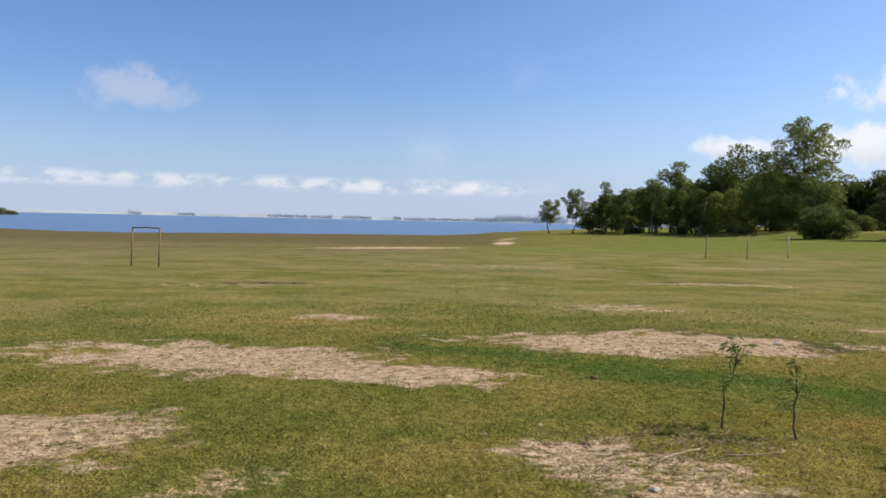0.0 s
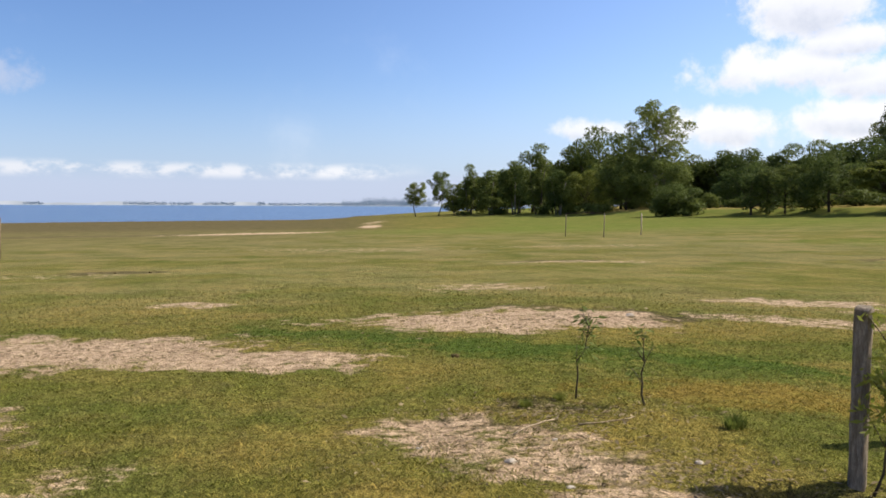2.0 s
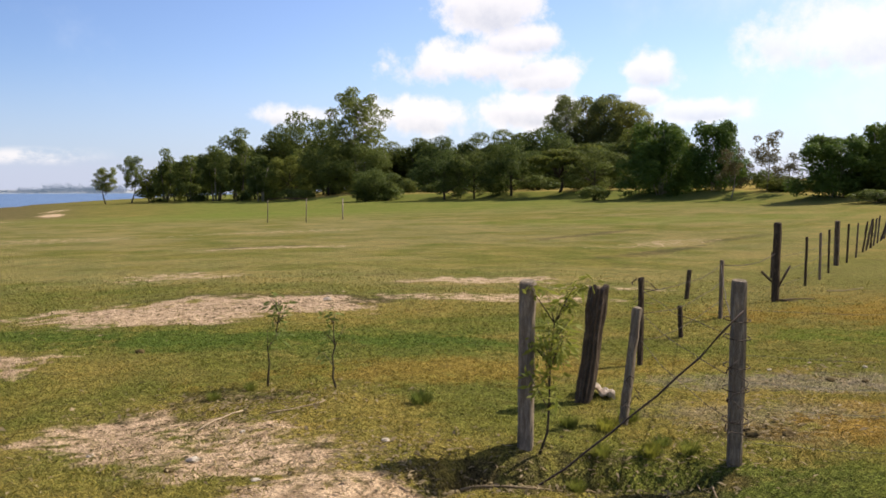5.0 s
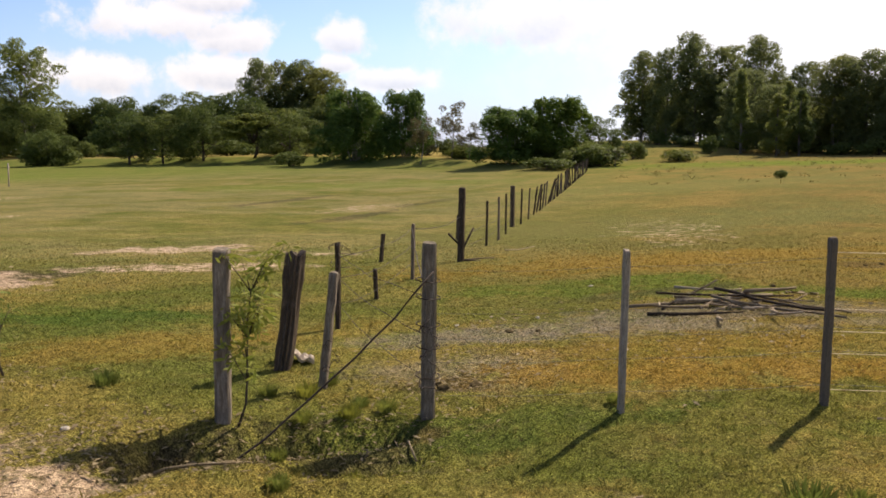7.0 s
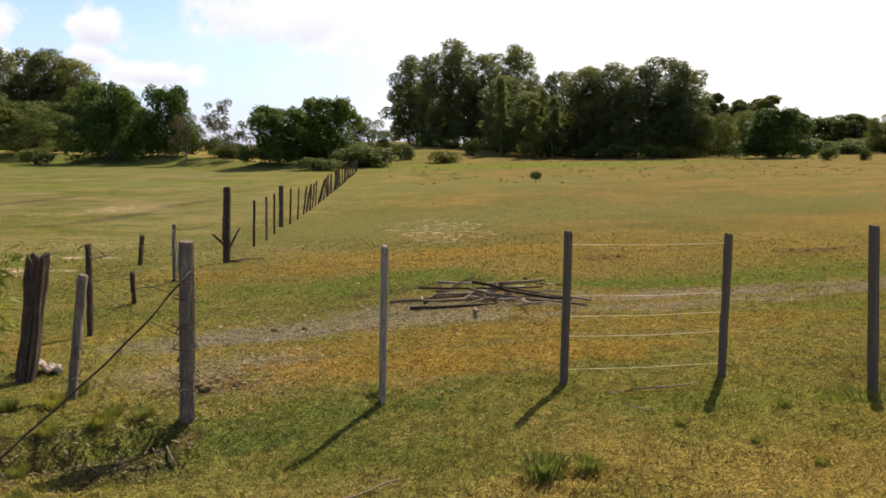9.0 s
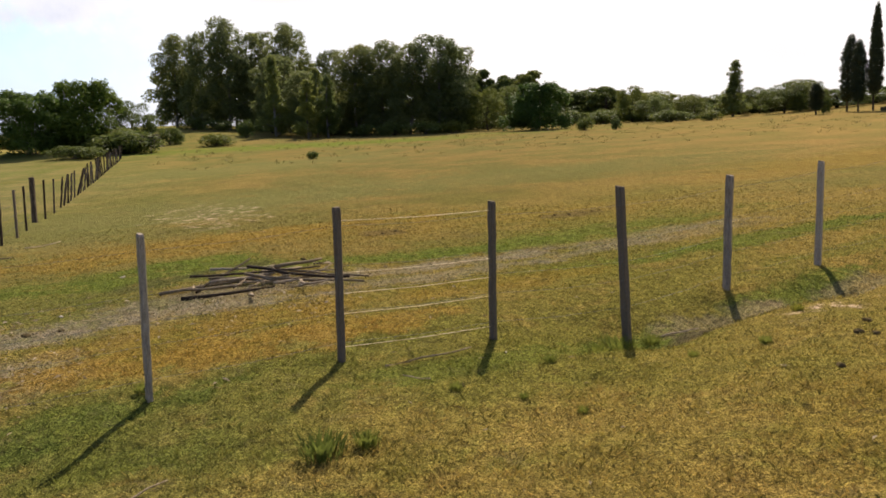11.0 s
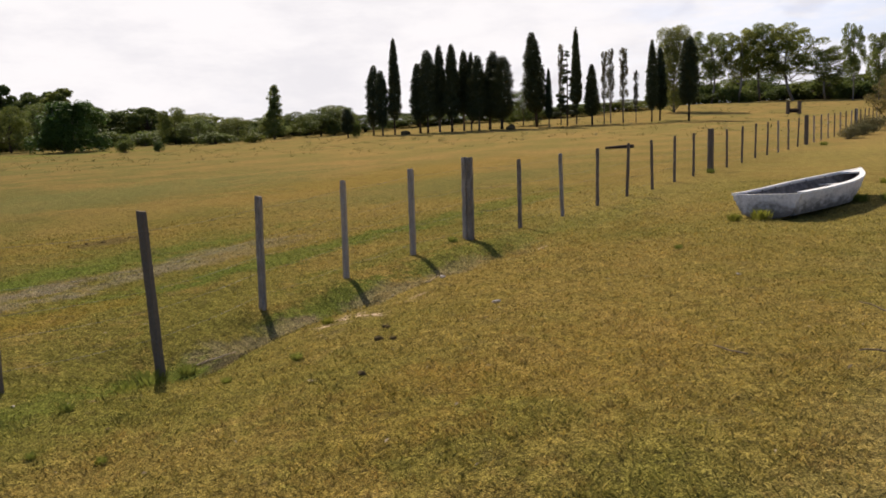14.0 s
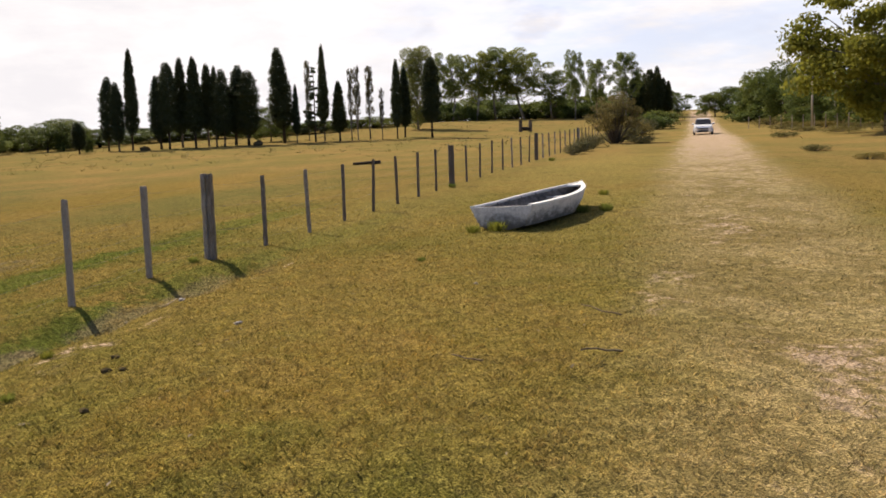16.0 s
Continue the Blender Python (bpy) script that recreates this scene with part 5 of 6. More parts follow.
# loose wire coiled at the posts
for (x, y, z0, n, r0) in ((5.0, 4.44, 0.25, 40, 0.10), (5.28, 5.86, 0.12, 26, 0.09), (7.2, 7.88, 0.75, 24, 0.16)):
    gz = float(height(x, y))
    pts = [(x - 0.06 + r0 * math.cos(i * 0.42 + z0) * (0.6 + 0.5 * rp.random()), y - 0.05 + r0 * 0.5 * math.sin(i * 0.42), gz + z0 + 0.014 * i + 0.02 * rp.normal()) for i in range(n)]
    strand("wire", pts, 0.004, M_RUST, old)
# wire wound round the stout post
for dz in (0.32, 0.55, 0.72, 0.93, 1.06):
    pts = [(5.08 + 0.098 * math.cos(t), 4.53 + 0.092 * math.sin(t), float(height(5.08, 4.53)) + dz + 0.01 * math.sin(t)) for t in np.linspace(0, 6.28, 13)]
    strand("wire", pts, 0.004, M_RUST, old)
# broken arms on the tall dark post
for dx, dz0, dz1 in ((-0.28, 0.35, 0.62), (0.28, 0.2, 0.75), (0.45, 0.05, 0.02)):
    strand("brace", [g(14.4, 12.1, dz0), (14.4 + dx * 0.8, 12.1 - dx * 0.6, float(height(14.4, 12.1)) + dz1)], 0.025, M_OLD, old, "broken branch nailed to the post")

# ---- football goals ----
def goal(p0, p1, h, mat, posts_extra=()):
    root = tagged(new("football_goal"), "rough goal of thin wooden poles on the pasture", "goal", group="football goals")
    for (x, y) in (p0, p1, *posts_extra):
        strand("upright", [g(x, y, -0.2), g(x + 0.03, y, h * 0.5), g(x + 0.05, y, h)], 0.042, mat, root)
    strand("crossbar", [g(p0[0] + 0.05, p0[1], h), g((p0[0] + p1[0]) / 2, (p0[1] + p1[1]) / 2, h + 0.03), g(p1[0] + 0.05, p1[1], h)], 0.036, M_OLD, root)
    return root


goal((-16.5, 43.6), (-14.7, 42.5), 1.95, M_STICK)
goal((23.7, 68.0), (21.3, 71.0), 2.0, M_POST)
strand_root = tagged(new("pole"), "single thin grey pole standing on the pasture", "pole")
strand("shaft", [g(28.7, 72.4, -0.2), g(28.72, 72.4, 1.9)], 0.06, M_POST, strand_root)


# ---- wood pile ----
def log_thing(name, pts, r, label, category="branch", mat=None, group=""):
    verts, faces = [], []
    n = len(pts)
    tube(verts, faces, pts, [r * (1.0 - 0.35 * i / (n - 1)) for i in range(n)], 7)
    return tagged(link(name, verts, faces, mat or M_STICK, smooth=True), label, category, group)


def lay(x0, y0, x1, y1, up0, up1, r, label="grey dead branch on the wood pile", group="wood pile", mat=None):
    pts = []
    bend = rp.normal() * 0.03
    for t in np.linspace(0, 1, 6):
        x, y = x0 + (x1 - x0) * t, y0 + (y1 - y0) * t
        gz = float(height(x, y))
        pts.append((x + rp.normal() * 0.012, y + rp.normal() * 0.012, gz + r * 0.8 + up0 + (up1 - up0) * t + bend * math.sin(3.14 * t) * 0.4))
    return log_thing("branch", pts, r, label, "branch", mat, group)


PILE = [(9.95, 5.25, 10.7, 4.35, 0, 0, 0.05), (10.3, 5.75, 11.5, 4.7, 0.02, 0.05, 0.05), (12.5, 6.15, 12.9, 5.25, 0, 0, 0.045), (10.4, 5.3, 12.3, 5.4, 0.0, 0.20, 0.04),
        (10.6, 5.2, 11.9, 4.4, 0.08, 0.1, 0.045), (11.2, 5.0, 10.75, 3.15, 0.12, 0.02, 0.045), (11.6, 5.1, 11.0, 3.4, 0.16, 0.05, 0.05), (11.0, 5.4, 11.4, 3.8, 0.1, 0.05, 0.04),
        (11.8, 4.8, 11.2, 3.2, 0.1, 0.02, 0.035), (10.8, 5.6, 11.8, 4.1, 0.15, 0.12, 0.035), (11.4, 4.6, 12.2, 4.2, 0.18, 0.16, 0.06), (10.5, 4.8, 11.6, 5.0, 0.06, 0.1, 0.03)]
for i, row in enumerate(PILE):
    lay(*row[:6], row[6] * 0.5, mat=M_STICK if i % 3 else M_OLD)
for k in range(20):
    a, x, y = rp.random() * 6.28, 11.1 + rp.normal() * 0.5, 4.7 + rp.normal() * 0.5
    l = 0.4 + 0.5 * rp.random()
    lay(x, y, x + l * math.cos(a), y + l * math.sin(a), 0.08 * rp.random(), 0.14 * rp.random(), 0.012 + 0.012 * rp.random(), "thin dry twig on the wood pile")

# loose sticks on the turf
for x, y, a, l, r in ((4.25, 2.45, -20, 0.45, 0.012), (7.2, 1.5, -40, 0.9, 0.014), (5.4, -3.8, 20, 0.28, 0.012), (4.9, -4.6, 75, 0.34, 0.014), (6.1, -5.8, 10, 0.4, 0.012), (10.5, -3.3, -30, 0.6, 0.012),
                      (1.9, 6.9, 30, 0.5, 0.016), (2.6, 7.1, 15, 0.6, 0.014), (3.1, 4.6, -25, 0.5, 0.018), (3.45, 4.9, 5, 0.4, 0.02), (4.7, 4.4, 60, 0.5, 0.012), (6.6, 1.5, 80, 0.25, 0.01),
                      (17.0, 12.4, -20, 0.9, 0.02), (3.2, -1.0, 40, 0.25, 0.008), (14.8, 11.9, -35, 0.7, 0.03), (9.0, -0.6, -60, 0.5, 0.016)):
    c, s = math.cos(radians(a)) * l / 2, math.sin(radians(a)) * l / 2
    lay(x - c, y - s, x + c, y + s, 0.01, 0.02 + 0.04 * rp.random(), r * 0.62, "dry stick lying on the turf", "loose sticks")


# ---- stones, dung, debris ----
def lump(name, size, rg, mat, label, category, x, y, flat=0.6, group=""):
    bm = bmesh.new()
    bmesh.ops.create_icosphere(bm, subdivisions=2, radius=1.0)
    k = rg.normal(size=3) * 2
    for v in bm.verts:
        d = v.co.normalized()
        s = 1 + 0.22 * math.sin(3.1 * d.x + k[0]) * math.sin(2.7 * d.y + k[1]) + 0.12 * math.sin(6 * d.z + 5 * d.x + k[2]) + 0.05 * rg.normal()
        v.co = Vector((d.x * size * s, d.y * size * s * 0.8, d.z * size * s * flat))
    me = bpy.data.meshes.new(name)
    bm.to_mesh(me)
    bm.free()
    me.materials.append(mat)
    ob = new(name, me)
    ob.matrix_basis = pose(x, y, float(height(x, y)) + size * flat * 0.45, 0, 0, rg.random() * 360)
    return tagged(ob, label, category, group)


M_DUNG = plain_material("dry_dung", (0.12, 0.088, 0.042), 1.0, 0.0, 0.0)
M_BAG = plain_material("pale_cloth", (0.68, 0.58, 0.46), 0.8)
for x, y, s in ((5.9, 15.2, 0.17), (1.5, 6.0, 0.085), (1.75, 5.35, 0.05), (9.2, 6.4, 0.06), (8.2, 6.9, 0.05), (8.4, -3.3, 0.07), (10.7, -3.5, 0.08), (8.2, -6.0, 0.05), (12.1, 7.4, 0.06), (2.9, 5.9, 0.06), (17.5, -15.5, 0.1), (7.4, 0.9, 0.03),
                (3.3, 4.75, 0.07), (2.0, 6.6, 0.04), (0.9, 6.6, 0.05)):
    lump("stone", s * 0.62, rp, M_STONE, "pale weathered stone lying on the ground", "stone", x, y, 0.4, "stones")
for x, y, s in ((7.6, -1.9, 0.06), (8.1, -2.1, 0.055), (7.5, -2.0, 0.05), (6.5, -1.5, 0.055), (6.3, 1.1, 0.06), (7.1, 0.5, 0.05), (5.8, 5.0, 0.09), (6.05, 4.85, 0.08), (5.9, 5.15, 0.06), (17.3, 4.7, 0.07), (17.6, 4.5, 0.06), (17.0, 4.9, 0.05), (19.5, 1.0, 0.07), (20.0, 0.5, 0.06), (19.2, 1.3, 0.06), (20.4, 0.1, 0.05), (13.5, 5.0, 0.08),
                (-6.9, 31.0, 0.1), (-5.8, 31.4, 0.09), (1.9, 11.0, 0.1), (2.0, 5.4, 0.05), (1.3, 5.8, 0.06), (8.2, 6.1, 0.07), (8.5, 5.9, 0.06)):
    lump("dung", s * 0.7, rp, M_DUNG, "dark dry dung lump on the turf", "dung", x, y, 0.5, "dung lumps")

def cloth():
    """Pale crumpled cloth at the foot of the leaning post."""
    bm = bmesh.new()
    bmesh.ops.create_grid(bm, x_segments=14, y_segments=10, size=0.5)
    for v in bm.verts:
        u, w = v.co.x, v.co.y
        v.co = Vector((u * 0.55, w * 0.3, 0.30 * math.exp(-((u + 0.35) / 0.35) ** 2) * (1 - abs(w)) + 0.035 * math.sin(u * 17 + w * 9) + 0.03 * math.sin(w * 21) + 0.05))
    bmesh.ops.solidify(bm, geom=bm.faces[:], thickness=0.012)
    me = bpy.data.meshes.new("cloth")
    bm.to_mesh(me)
    bm.free()
    me.materials.append(M_BAG)
    ob = new("cloth", me)
    ob.matrix_basis = pose(5.56, 6.72, float(height(5.56, 6.72)), 0, 0, -38) @ Matrix.Diagonal((0.62, 0.62, 0.62, 1))
    tagged(ob, "pale crumpled cloth lying beside the leaning post", "cloth")


cloth()


# ---- saplings ----
def sapling(x, y, h, seed, leaves, bushy, label):
    rg = np.random.default_rng(seed)
    root = new("sapling")
    verts, faces, tips = [], [], []
    lean = rg.normal(size=2) * 0.05
    stem = [(lean[0] * h * t + 0.015 * rg.normal(), lean[1] * h * t + 0.015 * rg.normal(), h * t * 0.9 - 0.05 * (t == 0)) for t in np.linspace(0, 1, 8)]
    tube(verts, faces, stem, [0.010 * (1.15 - 0.9 * t) for t in np.linspace(0, 1, 8)], 6)
    for i in range(bushy):
        t = 0.3 + 0.65 * rg.random()
        b = Vector(stem[int(t * 7)])
        a, l = rg.random() * 6.28, h * (0.12 + (0.14 if bushy < 12 else 0.24) * rg.random())
        tip = b + Vector((math.cos(a) * l * 0.6, math.sin(a) * l * 0.6, l * 0.8))
        bv, bf = [], []
        tube(bv, bf, [b, b.lerp(tip, 0.5) + Vector((0, 0, 0.01)), tip], [0.005, 0.0035, 0.002], 5)
        link("branch", bv, bf, M_BARK, root, smooth=True)
        tips += [(b.lerp(tip, q)) for q in (0.45, 0.7, 0.9, 1.0)]
    tips += [Vector(stem[-1]), Vector(stem[-2])]
    link("stem", verts, faces, M_BARK, root, smooth=True)
    cs = []
    for _ in range(leaves):
        c = np.array(tips[rg.integers(len(tips))]) + rg.normal(size=3) * 0.035
        d = rg.normal(size=3)
        d[2] = d[2] * 0.4 - 0.35
        d /= np.linalg.norm(d)
        s = np.cross(d, rg.normal(size=3))
        s /= np.linalg.norm(s)
        l = 0.06 + 0.07 * rg.random()
        cs.append([c, c + d * l * 0.5 + s * l * 0.12, c + d * l, c + d * l * 0.5 - s * l * 0.12])
    quads_mesh("foliage", np.array(cs), M_LEAF["sapling"], root)
    root.matrix_basis = pose(*g(x, y), 0, 0, rg.random() * 360)
    tagged(root, label, "sapling")


sapling(2.72, 8.4, 0.98, 3, 120, 9, "slender young tree with sparse drooping leaves")
sapling(3.22, 7.8, 0.80, 4, 80, 7, "slender young tree with few leaves")
sapling(3.90, 5.28, 1.26, 6, 460, 20, "leafy young eucalyptus growing beside the stout post")


# ---- turf ----
def ellipse_mask(x, y, rows):
    m = np.zeros_like(x)
    wave = 0.28 * np.sin(x * 4.3 + 2.0 * np.sin(y * 3.1)) * np.sin(y * 4.9 + 2.0 * np.sin(x * 2.7)) + 0.22 * np.sin(x * 13.0 + 3 * np.sin(y * 7.0)) * np.sin(y * 12.0 + 3 * np.sin(x * 8.0))
    for a, b, l, w, turn, k in rows:
        c, s = math.cos(radians(turn)), math.sin(radians(turn))
        d = np.hypot(((x - a) * c + (y - b) * s) / l, ((y - b) * c - (x - a) * s) / w)
        m = np.maximum(m, k * np.clip(1.75 - 1.35 * (d + wave), 0, 1))
    return m


def blades(rg, x, y, h, w, lean):
    """Bent blades of grass: a four-cornered strip each."""
    n = len(x)
    z = height(x, y)
    a, t = rg.random(n) * 6.28, rg.random(n) * 6.28
    s = np.stack([np.cos(a), np.sin(a), np.zeros(n)], 1) * w[:, None]
    foot = np.stack([x, y, z - 0.01], 1)
    bend = np.stack([np.cos(t) * lean * h, np.sin(t) * lean * h, h], 1)
    mid = foot + bend * 0.55 + np.stack([np.zeros(n), np.zeros(n), h * 0.12], 1)
    return np.stack([foot - s, mid - s * 0.7, foot + bend, mid + s * 0.7], 1)


def build_turf():
    rg = np.random.default_rng(31)
    n = 950000
    r = 2.6 + 21.8 * rg.random(n) ** 1.75
    az = np.radians(-33 + 190 * rg.random(n))
    x, y = r * np.sin(az), r * np.cos(az)
    bare = ellipse_mask(x, y, BARE) + 0.35 * ellipse_mask(x, y, MUD) + 0.7 * ellipse_mask(x, y, DARK)
    for (x0, y0, w0), (x1, y1, w1) in zip(LANE, LANE[1:4]):
        dx, dy = x1 - x0, y1 - y0
        l = math.hypot(dx, dy)
        al, ac = ((x - x0) * dx + (y - y0) * dy) / l, np.abs((x - x0) * dy - (y - y0) * dx) / l
        bare = np.maximum(bare, 0.45 * np.clip(1.4 - ac / w0, 0, 1) * (al > -1) * (al < l))
    clump = np.sin(x * 3.1 + 2 * np.sin(y * 1.7)) * np.sin(y * 2.9 + 2 * np.sin(x * 1.3)) * 0.25 + 0.75
    tuss = np.sin(x * 10.7 + 2.2 * np.sin(y * 6.1)) * np.sin(y * 11.9 + 2.2 * np.sin(x * 5.3)) * 0.5 + 0.5
    keep = rg.random(n) < (1 - np.clip(bare, 0, 0.96)) * clump * (0.25 + 0.75 * tuss) * np.clip((25.0 - r) / 10, 0, 1) * np.clip((r - 2.6) / 1.3, 0, 1)
    tuss = tuss[keep]
    x, y, r = x[keep], y[keep], r[keep]
    n = len(x)
    h = (0.010 + (0.018 + 0.028 * tuss) * rg.random(n) ** 1.8) * (0.8 + r * 0.03) * np.clip(1.55 - 0.06 * r, 1.0, 1.35)
    w = (0.0030 + 0.0042 * rg.random(n)) * (0.7 + r * 0.09)
    ob = quads_mesh("grass", blades(rg, x, y, h, w, 1.15), M_BLADE)
    tagged(ob, "short grazed turf, green and straw coloured", "grass", kind="stuff")


build_turf()


def tuft_mesh(seed, count, h, spread):
    rg = np.random.default_rng(seed)
    n = count
    a, k = rg.random(n) * 6.28, spread * rg.random(n) ** 0.7
    x, y = np.cos(a) * k, np.sin(a) * k
    hh = h * (0.4 + 0.6 * rg.random(n))
    w = 0.005 + 0.006 * rg.random(n)
    t = a + rg.normal(size=n) * 0.7
    s = np.stack([-np.sin(a), np.cos(a), np.zeros(n)], 1) * w[:, None]
    foot = np.stack([x, y, np.full(n, -0.02)], 1)
    bend = np.stack([np.cos(t) * hh * 0.34, np.sin(t) * hh * 0.34, hh], 1)
    mid = foot + bend * 0.55 + np.stack([np.zeros(n), np.zeros(n), hh * 0.16], 1)
    return np.stack([foot - s, mid - s * 0.8, foot + bend, mid + s * 0.8], 1)


def build_litter():
    """Fallen leaves and dry stalks on the bare ground."""
    rg = np.random.default_rng(52)
    spots = [(9.0, 4.0, 2.4, 2.0, 220), (1.6, 6.6, 1.0, 1.3, 700), (2.6, 5.4, 0.8, 0.8, 500), (3.3, 5.0, 0.6, 0.5, 500), (2.4, 7.6, 0.9, 0.5, 350), (4.5, 4.7, 0.7, 0.5, 350), (-2.5, 12.3, 2.8, 1.2, 500), (4.0, 14.8, 2.2, 1.2, 500), (-3.4, 7.0, 1.0, 1.0, 350),
             (10.4, 4.8, 1.8, 1.3, 500), (6.2, 5.2, 1.0, 0.7, 350), (8.0, 6.4, 1.5, 0.8, 300), (6.5, -1.0, 3.0, 2.5, 40), (6.0, -5.0, 3.0, 3.0, 50)]
    cs = []
    for x, y, a, b, n in spots:
        px, py = x + rg.normal(size=n) * a * 0.6, y + rg.normal(size=n) * b * 0.6
        r = np.hypot(px, py)
        l = (0.012 + 0.028 * rg.random(n)) * (0.7 + 0.05 * r)
        t, u = rg.random(n) * 6.28, rg.normal(size=n) * 0.3
        d = np.stack([np.cos(t), np.sin(t), u * 0.6], 1) * l[:, None]
        s = np.stack([-np.sin(t), np.cos(t), rg.normal(size=n) * 0.35], 1) * (l * (0.18 + 0.2 * rg.random(n)))[:, None]
        c = np.stack([px, py, height(px, py) + 0.012 + 0.01 * rg.random(n)], 1)
        cs.append(np.stack([c - d, c - s + [0, 0, 0.006], c + d, c + s + [0, 0, 0.006]], 1))
    ob = quads_mesh("litter", np.concatenate(cs), M_LITTER)
    tagged(ob, "dry fallen leaves and stalks on bare ground", "litter", kind="stuff")


M_LITTER = leaf_material("dry_litter", (0.07, 0.05, 0.028), (0.34, 0.26, 0.14), 0.2)
build_litter()
TUFT_MODELS = []
for q in range(4):
    ob = quads_mesh("grass_tuft", tuft_mesh(60 + q, 260, 0.24, 0.15), M_LEAF["tuft"])
    TUFT_MODELS.append(ob)
TUFTS = [(4.8, 1.6, 1.15), (6.2, 1.1, 0.45), (7.0, 0.5, 0.5), (8.36, -0.02, 1.5), (8.2, 0.15, 0.9), (8.75, -0.35, 0.8), (3.75, 7.0, 1.0), (4.6, 5.9, 0.7), (4.85, 5.7, 0.9), (5.35, 6.0, 0.9), (5.0, 5.2, 0.7), (5.0, 4.9, 0.8), (4.7, 5.0, 0.8), (7.6, -1.2, 0.5),
         (8.9, -1.7, 0.55), (5.0, 1.4, 0.7), (4.35, 5.15, 0.7), (3.7, 4.6, 0.6), (3.4, 4.2, 0.7), (4.1, 4.3, 0.6), (5.8, 0.2, 0.35), (13.2, -4.5, 0.7), (12.2, -9.5, 1.5), (12.6, -9.3, 1.1), (13.3, -12.6, 1.5), (13.0, -13.0, 1.3), (6.2, 3.55, 0.6),
         (22.0, -15.6, 1.1), (2.1, 8.0, 0.6), (2.5, 8.2, 0.6), (16.0, -16.0, 1.2), (30.0, -27.0, 1.4), (7.2, -0.6, 0.4), (10.2, -6.6, 0.5), (6.0, 0.6, 0.3)]
for i, (x, y, s) in enumerate(TUFTS):
    s *= 0.7
    m = pose(*g(x, y), 0, 0, i * 77) @ Matrix.Diagonal((s, s, s * 0.85, 1))
    ob = TUFT_MODELS[i] if i < 4 else copy_thing(TUFT_MODELS[i % 4], m)
    ob.matrix_basis = m
    tagged(ob, "tuft of longer green grass in the turf", "grass tuft", "grass tufts")


def far_weeds():
    """Dry weeds and coarse tussocks over the far pasture."""
    rg = np.random.default_rng(41)
    n = 1700
    az = np.radians(60 + 95 * rg.random(n))
    r = 55 + 75 * rg.random(n) ** 0.8
    x, y = r * np.sin(az), r * np.cos(az)
    cs = []
    for k in range(n):
        if abs((x[k] - 1.7) * 0.781 + (y[k] + 3.6) * 0.624) < 4.5:
            continue
        q = tuft_mesh(k % 17, 9, 0.12 + 0.3 * rg.random() ** 3, 0.22) * np.array([1.5, 1.5, 1.0])
        q[:, :, :] = q[:, :1, :] + (q - q[:, :1, :]) * np.array([2.2, 2.2, 1.0])
        cs.append(q + np.array([x[k], y[k], float(height(x[k], y[k]))]))
    ob = quads_mesh("weeds", np.concatenate(cs), M_LEAF["grass"])
    tagged(ob, "dry straw-coloured weeds across the far pasture", "weeds", kind="stuff")


far_weeds()


# ---- rowing boat ----
def boat_material():
    m, n = material("worn_white_boat_paint")
    p = n.place()
    wear = n.noise(n.vmath("MULTIPLY", p, (1.0, 3.0, 3.0)), 3.0, 6, 0.72)
    fine = n.noise(p, 26.0, 4, 0.7)
    col = n.mix(n.step(fine, 0.3, 0.7), (0.62, 0.56, 0.48), (0.84, 0.78, 0.69))
    col = n.mix(n.math("MULTIPLY", n.step(wear, 0.54, 0.66), 0.45), col, (0.30, 0.26, 0.21))
    sep = n.add("ShaderNodeSeparateXYZ")
    n.wire(p, sep.inputs[0])
    # dirt on the lower hull, its dark also painting the shade down there
    mud_shade = n.step(n.math("ADD", sep.outputs[2], n.math("MULTIPLY", n.math("SUBTRACT", n.noise(p, 4.0, 6, 0.7), 0.5), 0.8)), 0.50, 0.12)
    col = n.mix(n.math("MULTIPLY", mud_shade, 0.9), col, (0.085, 0.068, 0.046))
    n.surface(col, 0.7, n.bump(n.math("ADD", wear, fine), 0.35, 0.01), spec=0.3)
    return m


